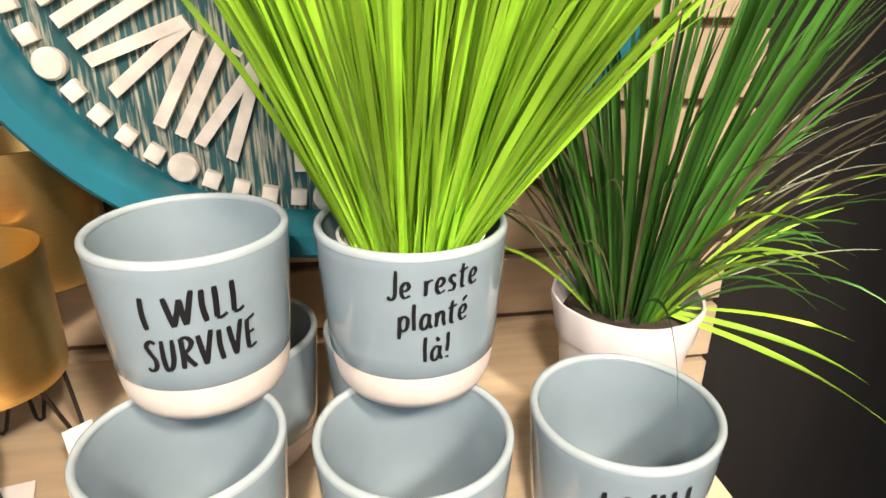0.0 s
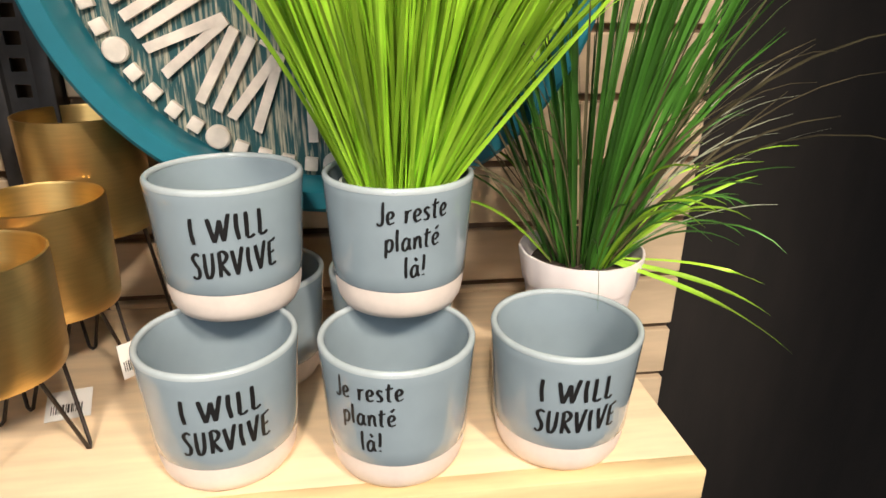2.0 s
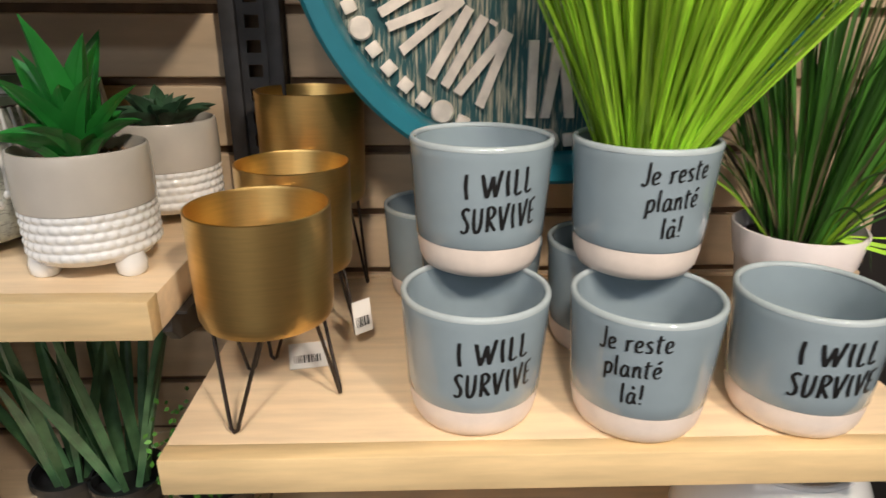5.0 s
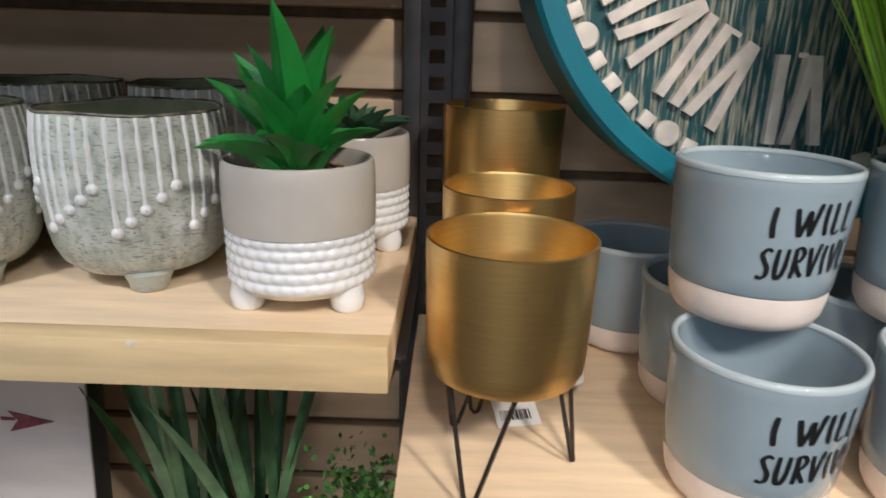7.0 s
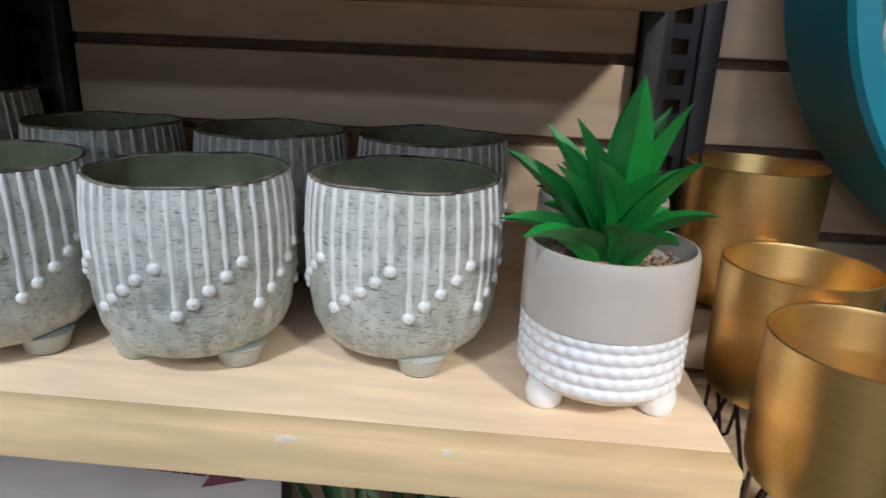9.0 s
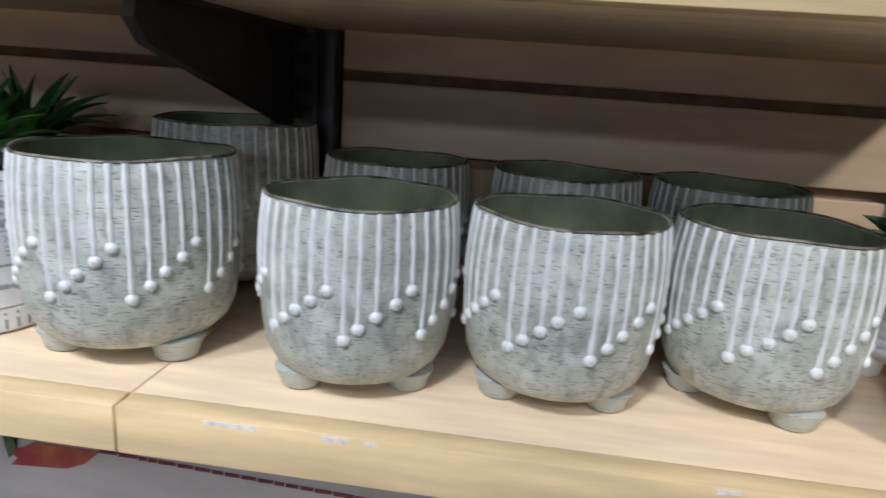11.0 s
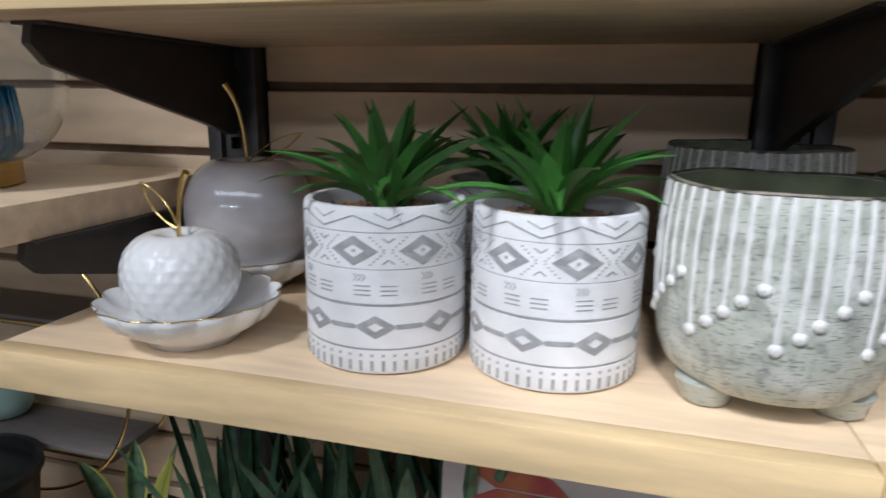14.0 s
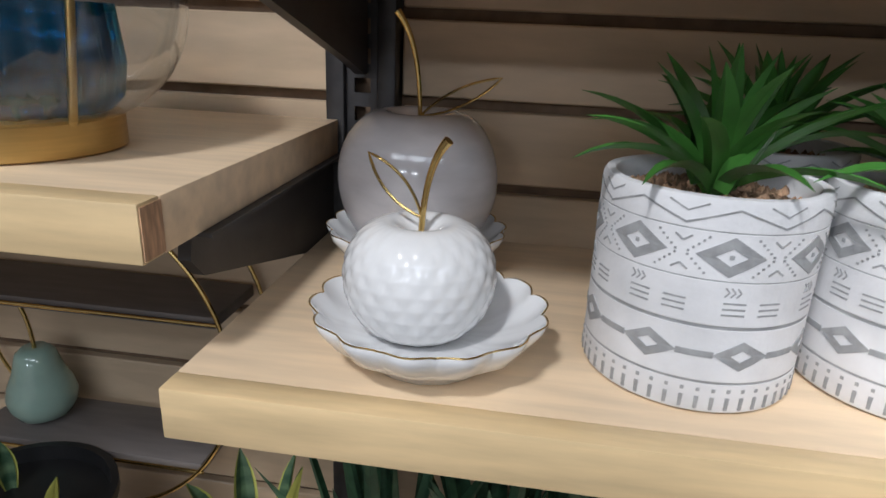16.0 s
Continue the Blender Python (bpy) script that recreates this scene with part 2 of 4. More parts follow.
def lathe(name, profile, mat, n=64, shape=None, closed=False, angle=40):
    """A profile of (radius, height) turned about z; shape(theta, r, z) may move a point."""
    verts, faces = [], []
    for r, z in profile:
        for i in range(n):
            a = 2 * math.pi * i / n
            rr, zz = (r, z) if shape is None else shape(a, r, z)
            verts.append((rr * math.cos(a), rr * math.sin(a), zz))
    k = len(profile)
    for j in range(k if closed else k - 1):
        for i in range(n):
            p, q = j * n, ((j + 1) % k) * n
            faces.append((p + i, p + (i + 1) % n, q + (i + 1) % n, q + i))
    return mesh_object(name, verts, faces, mat, True, angle)


def tube_data(points, radius, sides=8, verts=None, faces=None):
    verts, faces = ([], []) if verts is None else (verts, faces)
    pts = [Vector(p) for p in points]
    base, side = len(verts), None
    for i, p in enumerate(pts):
        d = (pts[min(i + 1, len(pts) - 1)] - pts[max(i - 1, 0)]).normalized()
        if side is None:
            side = d.orthogonal().normalized()
        side = (side - d * side.dot(d)).normalized()
        up = d.cross(side)
        r = radius(i / (len(pts) - 1)) if callable(radius) else radius
        for k in range(sides):
            a = 2 * math.pi * k / sides
            verts.append(p + (side * math.cos(a) + up * math.sin(a)) * r)
    for i in range(len(pts) - 1):
        for k in range(sides):
            a, b = base + i * sides, base + (i + 1) * sides
            faces.append((a + k, a + (k + 1) % sides, b + (k + 1) % sides, b + k))
    faces.append(tuple(base + k for k in range(sides))[::-1])
    faces.append(tuple(base + (len(pts) - 1) * sides + k for k in range(sides)))
    return verts, faces


def tube(name, points, radius, mat, sides=8):
    return mesh_object(name, *tube_data(points, radius, sides), mat)


def arc(p0, p1, p2, n=12):
    a, b, c = Vector(p0), Vector(p1), Vector(p2)
    return [(1 - t) ** 2 * a + 2 * t * (1 - t) * b + t * t * c for t in [i / n for i in range(n + 1)]]


# Brush letters: advance width, then strokes of "x,y" pen stops in a box one unit high.
GLYPHS = {
    "I": (0.3, ["0.12,1.0 0.1,0.5 0.16,0.0"]), "W": (0.82, ["0.02,0.95 0.12,0.4 0.2,0.02", "0.2,0.02 0.34,0.5 0.42,0.85", "0.42,0.85 0.46,0.4 0.52,0.03", "0.52,0.03 0.64,0.6 0.74,1.05"]),
    "L": (0.42, ["0.1,1.0 0.1,0.5 0.08,0.05", "0.08,0.05 0.2,0.0 0.36,0.08"]), "S": (0.42, ["0.34,0.9 0.22,1.0 0.08,0.84 0.16,0.6 0.28,0.36 0.26,0.1 0.12,0.0 0.02,0.1"]),
    "U": (0.44, ["0.06,1.0 0.05,0.4 0.1,0.04 0.22,0.04 0.32,0.35 0.35,1.0"]), "R": (0.46, ["0.1,0.98 0.1,0.5 0.08,0.0", "0.04,0.92 0.22,1.02 0.36,0.84 0.28,0.62 0.12,0.5", "0.14,0.5 0.26,0.25 0.4,0.02"]),
    "V": (0.44, ["0.04,1.0 0.1,0.5 0.18,0.0", "0.18,0.0 0.28,0.5 0.4,1.08"]), "E": (0.4, ["0.1,0.98 0.08,0.5 0.08,0.02", "0.1,0.96 0.22,0.98 0.36,1.04", "0.1,0.52 0.2,0.52 0.3,0.56", "0.08,0.02 0.2,0.02 0.34,0.08"]),
    "J": (0.42, ["0.34,1.35 0.32,0.7 0.3,0.15 0.18,-0.05 0.04,0.1"]), "e": (0.4, ["0.06,0.34 0.22,0.38 0.32,0.56 0.22,0.76 0.08,0.6 0.06,0.25 0.16,0.02 0.36,0.12"]),
    "r": (0.36, ["0.08,0.75 0.1,0.4 0.08,0.0", "0.09,0.4 0.16,0.66 0.34,0.74"]), "s": (0.36, ["0.3,0.66 0.18,0.76 0.08,0.6 0.16,0.42 0.26,0.24 0.2,0.04 0.02,0.06"]),
    "t": (0.36, ["0.18,1.15 0.14,0.6 0.14,0.1 0.26,0.02", "0.02,0.82 0.18,0.84 0.36,0.9"]), "p": (0.44, ["0.08,0.75 0.08,0.2 0.06,-0.4", "0.09,0.45 0.2,0.76 0.36,0.62 0.34,0.2 0.2,0.0 0.09,0.16"]),
    "l": (0.24, ["0.1,1.35 0.08,0.7 0.1,0.0"]), "a": (0.46, ["0.34,0.62 0.2,0.76 0.06,0.5 0.06,0.12 0.18,0.0 0.32,0.3 0.35,0.74", "0.35,0.74 0.33,0.3 0.42,0.0"]),
    "n": (0.44, ["0.08,0.75 0.09,0.4 0.07,0.0", "0.08,0.35 0.2,0.74 0.32,0.66 0.33,0.3 0.38,0.0"]), "!": (0.26, ["0.14,1.35 0.13,0.8 0.1,0.34", "0.09,0.1 0.1,0.05 0.09,0.0"]),
}
ACCENTS = {"é": ("e", "0.18,0.98 0.25,1.08 0.34,1.18"), "à": ("a", "0.2,1.22 0.26,1.12 0.3,1.0")}


def brush_strokes(text, height, squeeze):
    """Pen strokes of a word in metres, centred on x, as lists of points."""
    x, out = 0.0, []
    for c in text:
        if c == " ":
            x += 0.34
            continue
        base, accent = ACCENTS.get(c, (c, None))
        width, strokes = GLYPHS[base]
        for st in strokes + ([accent] if accent else []):
            out.append([(x + float(p.split(",")[0]), float(p.split(",")[1])) for p in st.split()])
        x += width + 0.05
    return [[((u - x / 2) * height * squeeze, (v - 0.5) * height) for u, v in st] for st in out]


def smooth_line(pts, n=6):
    out, k = [], len(pts)
    for i in range(k - 1):
        p0, p1, p2, p3 = pts[max(i - 1, 0)], pts[i], pts[i + 1], pts[min(i + 2, k - 1)]
        for j in range(n):
            t = j / n
            out.append(tuple(0.5 * (2 * b + (c - a) * t + (2 * a - 5 * b + 4 * c - d) * t * t + (3 * b - a - 3 * c + d) * t ** 3) for a, b, c, d in zip(p0, p1, p2, p3)))
    return out + [pts[-1]]


def wrapped_text(name, rows, radius_at, mat, yaw=0.0, slope=0.0):
    """Rows of (text, height, across, middle, squeeze, pen) laid on the outside of a pot, facing -y."""
    verts, faces = [], []
    for text, height, across, middle, squeeze, pen in rows:
        for stroke in brush_strokes(text, height, squeeze):
            line = smooth_line(stroke)
            base, k = len(verts), len(line)
            for i, (u, v) in enumerate(line):
                q, p = line[min(i + 1, k - 1)], line[max(i - 1, 0)]
                d = Vector((q[0] - p[0], q[1] - p[1])).normalized()
                w = pen * (0.32 + 0.3 * abs(d.y)) * (0.7 + 0.3 * min(1.0, 6 * min(i + 0.5, k - i - 0.5) / k))
                for sgn in (-1, 1):
                    uu, vv = u - d.y * w * sgn, v + d.x * w * sgn
                    z = middle + vv + slope * uu
                    r = radius_at(z) + 0.0006
                    a = -math.pi / 2 + yaw + (uu + across) / r
                    verts.append((r * math.cos(a), r * math.sin(a), z))
            faces += [(base + 2 * i, base + 2 * i + 1, base + 2 * i + 3, base + 2 * i + 2) for i in range(k - 1)]
    return mesh_object(name, verts, faces, mat, False)


# ---- structure: floor, ceiling, walls ----
WALL = 0.65
S1, S2, S4, TOP, LOW = 1.134, 1.243, 1.345, 1.509, 0.86
THICK = 0.031
tagged(part("floor", box_mesh("floor", (-4, 4, -7, 0.9, -0.1, 0), M_FLOOR), None), "dark brown smooth store floor", "floor", kind="structure")
tagged(part("ceiling", box_mesh("ceiling", (-4, 4, -7, 0.9, 2.9, 3.0), M_PLASTER), None), "plain pale store ceiling", "ceiling", kind="structure")
tagged(part("wall_south", box_mesh("wall_south", (-4, 4, -7.1, -7, 0, 2.9), M_PLASTER), None), "plain pale store wall opposite the shelves", "wall", kind="structure")
tagged(part("wall_west", box_mesh("wall_west", (-4.1, -4, -7.1, 0.9, 0, 2.9), M_PLASTER), None), "plain pale store side wall", "wall", kind="structure")
tagged(part("wall_east", box_mesh("wall_east", (4, 4.1, -7.1, 0.9, 0, 2.9), M_PLASTER), None), "plain pale store side wall", "wall", kind="structure")
tagged(part("wall_dark", box_mesh("wall_dark", (0.424, 4, 0.668, 0.72, 0, 2.9), M_DARKWALL), None), "matt dark brown panel beside the slatted wall", "wall", kind="structure")
wall = tagged(part("wall_north", box_mesh("wall_north", (-4, 0.42, 0.662, 0.72, 0, 2.9), M_GROOVE), None), "maple slatted display wall with dark grooves", "wall", kind="structure")

# ---- uprights, shelves, brackets ----


def upright(x):
    t = thing("slotted_upright", pose(x, WALL, 0), "dark grey steel upright with a column of slots", "shelf upright", "uprights of the shelving")
    for s in (-1, 1):
        part("flange", box_mesh("flange", (s * 0.0235 - 0.0085, s * 0.0235 + 0.0085, -0.02, 0.01, 0.1, 2.6), M_STEEL, 0.0015), t)
    bm = bmesh.new()
    box(bm, -0.015, -0.0075, -0.012, -0.009, 0.1, 2.6), box(bm, 0.0075, 0.015, -0.012, -0.009, 0.1, 2.6)
    z = 0.105
    while z < 2.58:
        box(bm, -0.0075, 0.0075, -0.012, -0.009, z + 0.0065, z + 0.0189)
        z += 0.0254
    part("slotted_plate", bm_mesh("slotted_plate", bm, M_STEEL), t)
    return t


UPRIGHTS = (-0.32, -0.915, -1.483, -2.1)
for x in UPRIGHTS:
    upright(x)


def bracket(x, z, reach):
    """A tapered steel arm under a shelf."""
    t = thing("shelf_bracket", pose(x, WALL - 0.02, z), "dark steel shelf bracket tapering towards the front", "shelf bracket", "brackets under the shelves")
    bm = bmesh.new()
    outline = [(0, 0), (-reach, 0), (-reach - 0.004, -0.016), (-reach + 0.01, -0.03), (-0.05, -0.08), (-0.012, -0.092), (0, -0.092)]
    prism(bm, outline, -0.004, 0.004, lambda a, b, d: (d, a, b))
    part("arm", bm_mesh("arm", bm, M_BRACKET), t)
    part("seat_flange", box_mesh("seat_flange", (-0.016, 0.016, -reach, 0, -0.0025, 0), M_BRACKET), t)
    return t


def shelf(x0, x1, front, top, label):
    t = thing("wooden_shelf", pose(x0, front, top), label, "shelf", "maple display shelves")
    w, d = x1 - x0, WALL - 0.022 - front
    part("board", box_mesh("board", (0, w, 0.019, d, -THICK, -0.0004), M_SHELF, 0.001), t)
    part("edging", box_mesh("edging", (0, w, 0, 0.0188, -THICK, 0), M_NOSE, 0.0014, 2), t)
    return t


shelf(-0.333, 0.263, 0.296, S1, "pale maple shelf holding grey pots and gold planters")
shelf(-0.9205, -0.336, 0.331, S2, "pale maple shelf with chipped edging under ribbed pots")
shelf(-1.508, -0.9215, 0.331, S2, "pale maple shelf holding patterned pots and ceramic apples")
shelf(-2.1, -1.503, 0.325, S4, "pale maple shelf with raw end under a glass lantern")
shelf(-0.93, -0.336, 0.331, TOP, "high maple shelf above the ribbed pots")
shelf(-1.503, -0.932, 0.331, TOP, "high maple shelf above the patterned pots")
shelf(-0.333, 0.263, 0.296, LOW, "low maple shelf under the grey pots")
shelf(-0.926, -0.336, 0.331, LOW, "low maple shelf holding plants and a printed canvas")
shelf(-1.507, -0.928, 0.331, LOW, "low maple shelf holding plants and a printed canvas")
shelf(-2.1, -1.511, 0.331, LOW, "low maple shelf holding snake plants in black pots")
for x, z, reach in ((-0.345, S2, 0.25), (-0.307, S1, 0.25), (0.24, S1, 0.25), (-0.928, TOP, 0.25), (-1.48, TOP, 0.25), (-0.94, S2, 0.24), (-0.905, S2, 0.24), (-1.482, S2, 0.25), (-1.513, S4, 0.25)):
    bracket(x, z - THICK, reach)

part("raw_end", box_mesh("raw_end", (0.5972, 0.5978, 0.001, 0.0186, -0.029, -0.002), M_ENDGRAIN), bpy.data.objects["wooden_shelf.003"], "raw brown end grain")
M_CHIP = material("chipped_core", (0.72, 0.66, 0.58), 0.8, vary=0.2, scale=200)
rnd = random.Random(8)
for x, l in ((0.055, 0.02), (0.075, 0.012), (0.125, 0.016), (0.15, 0.006), (0.34, 0.012), (0.43, 0.005)):
    bm = bmesh.new()
    top = [(x + l * i / 6, -0.001 - 0.0005 * rnd.random()) for i in range(7)]
    low = [(x + l * i / 6, -0.003 - 0.0022 * rnd.random()) for i in range(6, -1, -1)]
    prism(bm, top + low, -0.0004, 0.003, lambda a, b, d: (a, d, b))
    part("chip", bm_mesh("chip", bm, M_CHIP), bpy.data.objects["wooden_shelf.001"], "pale chipped edge")

# ---- grey lettered pots ----
H_GREY = 0.106


def grey_pot(m, text, yaw, label, across=0.0):
    t = thing("plant_pot", m, label, "plant pot", "grey lettered pots")
    part("foot_band", lathe("foot_band", [(0.0, 0.0), (0.041, 0.0), (0.046, 0.0025), (0.0495, 0.009), (0.0512, 0.018), (0.0515, 0.026)], M_BISQUE), t, "unglazed pale clay base")
    prof = [(0.0516, 0.0262), (0.0528, 0.028), (0.0535, 0.04), (0.0555, 0.07), (0.0572, 0.095), (0.0575, 0.1035), (0.0568, 0.1055), (0.0552, 0.1062), (0.0538, 0.1052), (0.0528, 0.102), (0.051, 0.08), (0.049, 0.045), (0.046, 0.02), (0.04, 0.012), (0.0, 0.01)]
    part("bowl", lathe("bowl", prof, M_GREY, 72), t)
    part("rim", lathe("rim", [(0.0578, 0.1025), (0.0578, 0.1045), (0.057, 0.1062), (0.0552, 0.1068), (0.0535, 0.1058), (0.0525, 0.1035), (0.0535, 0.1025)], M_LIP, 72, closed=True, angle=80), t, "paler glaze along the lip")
    rad = lambda z: float(np.interp(z, [0.0262, 0.04, 0.07, 0.095], [0.0535, 0.0535, 0.0555, 0.0572]))
    if text:
        part("lettering", wrapped_text("lettering", text, rad, M_INK, yaw, 0.09), t, "black brush lettering")
    return t


SURVIVE = [("I WILL", 0.0195, -0.001, 0.0795, 1.02, 0.0025), ("SURVIVE", 0.0195, 0.001, 0.053, 0.99, 0.0023)]
PLANTE = [("Je reste", 0.0125, -0.001, 0.089, 1.26, 0.0018), ("planté", 0.0125, -0.001, 0.068, 1.26, 0.0018), ("là!", 0.0125, 0.001, 0.046, 1.26, 0.0018)]
L_S = "glossy blue-grey pot lettered I WILL SURVIVE, standing on the shelf"
L_P = "glossy blue-grey pot lettered Je reste planté là, standing on the shelf"
grey_pot(pose(-0.1, 0.362, S1), SURVIVE, 0.2, L_S)
grey_pot(pose(0.03, 0.35, S1), PLANTE, -0.42, L_P)
grey_pot(pose(0.16, 0.352, S1), SURVIVE, -0.1, L_S)
grey_pot(pose(-0.093, 0.42, S1 + H_GREY), SURVIVE, 0.2, "glossy blue-grey pot lettered I WILL SURVIVE, stacked on two others")
grey_pot(pose(0.037, 0.411, S1 + H_GREY), PLANTE, 0.13, "glossy blue-grey pot stacked on others, holding bright green grass")
grey_pot(pose(-0.085, 0.482, S1), None, 0, "plain side of a blue-grey pot behind another")
grey_pot(pose(0.035, 0.472, S1), None, 0, "plain side of a blue-grey pot behind another")
grey_pot(pose(-0.125, 0.591, S1), None, 0, "plain side of a blue-grey pot near the wall")

# ---- gold planters on hairpin legs ----


def gold_planter(m, r, body, legs, label, turn):
    t = thing("gold_planter", m, label, "planter", "gold planters on wire legs")
    z0, z1 = legs, legs + body
    prof = [(0.0, z0), (r * 0.84, z0), (r * 0.93, z0 + 0.002), (r * 0.965, z0 + 0.007), (r * 0.975, z0 + 0.016), (r, z1 - 0.012), (r, z1), (r - 0.0014, z1 + 0.0005), (r - 0.0022, z1 - 0.002), (r * 0.95, z0 + 0.02), (r * 0.8, z0 + 0.006), (0.0, z0 + 0.004)]
    part("bowl", lathe("bowl", prof, M_GOLD, 80), t)
    for k in range(3):
        a = turn + k * 2 * math.pi / 3
        d, s = Vector((math.cos(a), math.sin(a), 0)), Vector((-math.sin(a), math.cos(a), 0))
        f = d * (r * 0.98)
        pts = [d * r * 0.72 + s * 0.022 + Vector((0, 0, z0 + 0.001)), f + s * 0.003 + Vector((0, 0, 0.004)), f + Vector((0, 0, 0.0016)), f - s * 0.003 + Vector((0, 0, 0.004)), d * r * 0.72 - s * 0.022 + Vector((0, 0, z0 + 0.001))]
        part("hairpin_leg", tube("hairpin_leg", pts, 0.0016, M_WIRE), t, "dark wire hairpin leg")
    return t


gold_planter(pose(-0.263, 0.374, S1), 0.0535, 0.09, 0.078, "brushed gold planter on dark hairpin legs", -2.0)
gold_planter(pose(-0.257, 0.4815, S1), 0.0515, 0.098, 0.078, "brushed gold planter standing behind a similar one", -2.0)
gold_planter(pose(-0.256, 0.5905, S1), 0.0555, 0.115, 0.112, "larger brushed gold planter close to the wall", -1.7)


def price_tag(m, w, h):
    t = thing("price_tag", m, "small white paper price tag with barcode", "price tag", "paper price tags")
    part("card", box_mesh("card", (-w / 2, w / 2, -0.0004, 0.0004, 0, h), M_PAPER), t)
    bm = bmesh.new()
    rnd = random.Random(4)
    x = -w * 0.38
    while x < w * 0.3:
        b = rnd.choice((0.0006, 0.001, 0.0016))
        box(bm, x, x + b, -0.0008, -0.0003, h * 0.2, h * 0.5)
        x += b + rnd.choice((0.0007, 0.0012))
    part("barcode", bm_mesh("barcode", bm, M_INK), t)


price_tag(pose(-0.243, 0.42, S1 + 0.001, -70, 0, 12), 0.035, 0.03)
price_tag(pose(-0.196, 0.455, S1 + 0.018, -8, 0, 40), 0.02, 0.032)

# ---- wall clock ----

def clock():
    t = thing("wall_clock", pose(-0.0147, 0.565, 1.527), "large round teal wall clock with cream Roman numerals", "clock")
    turn = Matrix.Rotation(radians(90), 4, "X")
    rim = [(0.2225, 0.012), (0.2228, 0.062), (0.225, 0.066), (0.24, 0.066), (0.244, 0.062), (0.246, -0.03), (0.2225, -0.03)]
    part("rim", lathe("rim", rim, M_TEAL, 128, closed=True), t, "teal painted rim", turn)
    part("face", lathe("face", [(0.0, -0.01), (0.2235, -0.01), (0.2235, 0.014), (0.0, 0.014)], M_FACE, 96), t, "distressed teal and brown boards", turn)
    numerals = ["XII", "I", "II", "III", "IV", "V", "VI", "VII", "VIII", "IX", "X", "XI"]
    width = {"I": 0.016, "V": 0.037, "X": 0.037}
    for k, word in enumerate(numerals):
        x = -sum(width[c] for c in word) / 2
        r0, r1, b = 0.115, 0.188, 0.0045
        spin = Matrix.Rotation(2 * math.pi * k / 12, 4, "Y")
        numeral = part("numeral", box_mesh("numeral", (-0.004, 0.004, -0.0142, -0.0135, r0 - 0.002, r0 + 0.002), M_CREAM), t, "cream painted numeral", spin)

        def bar(xa, xb, numeral=numeral):
            bm = bmesh.new()
            lift = 0.0006 * len(numeral.children)
            prism(bm, [(xa - b, r0), (xa + b, r0), (xb + b, r1), (xb - b, r1)], -0.02 - lift, -0.0134, lambda p, q, d: (p, d, q))
            part("bar", bm_mesh("bar", bm, M_CREAM), numeral)
        for c in word:
            w = width[c]
            if c == "I":
                bar(x + w / 2, x + w / 2)
            elif c == "V":
                bar(x + w / 2 - 0.001, x + 0.006), bar(x + w / 2 + 0.001, x + w - 0.006)
            else:
                bar(x + 0.006, x + w - 0.006), bar(x + w - 0.006, x + 0.006)
            x += w
    sq, dot = box_mesh("minute_mark", (-0.0062, 0.0062, -0.021, -0.013, 0.2045, 0.217), M_CREAM, 0.001), lathe("hour_dot", [(0.0, 0.013), (0.0112, 0.013), (0.0112, 0.02), (0.0095, 0.022), (0.0, 0.0222)], M_CREAM, 20)
    for k in range(60):
        spin = Matrix.Rotation(2 * math.pi * k / 60, 4, "Y")
        if k % 5:
            part("minute_mark", sq, t, "", spin)
        else:
            part("hour_dot", dot, t, "", spin @ Matrix.Translation((0, 0, 0.2105)) @ turn)


clock()

# ---- ribbed pots on feet ----


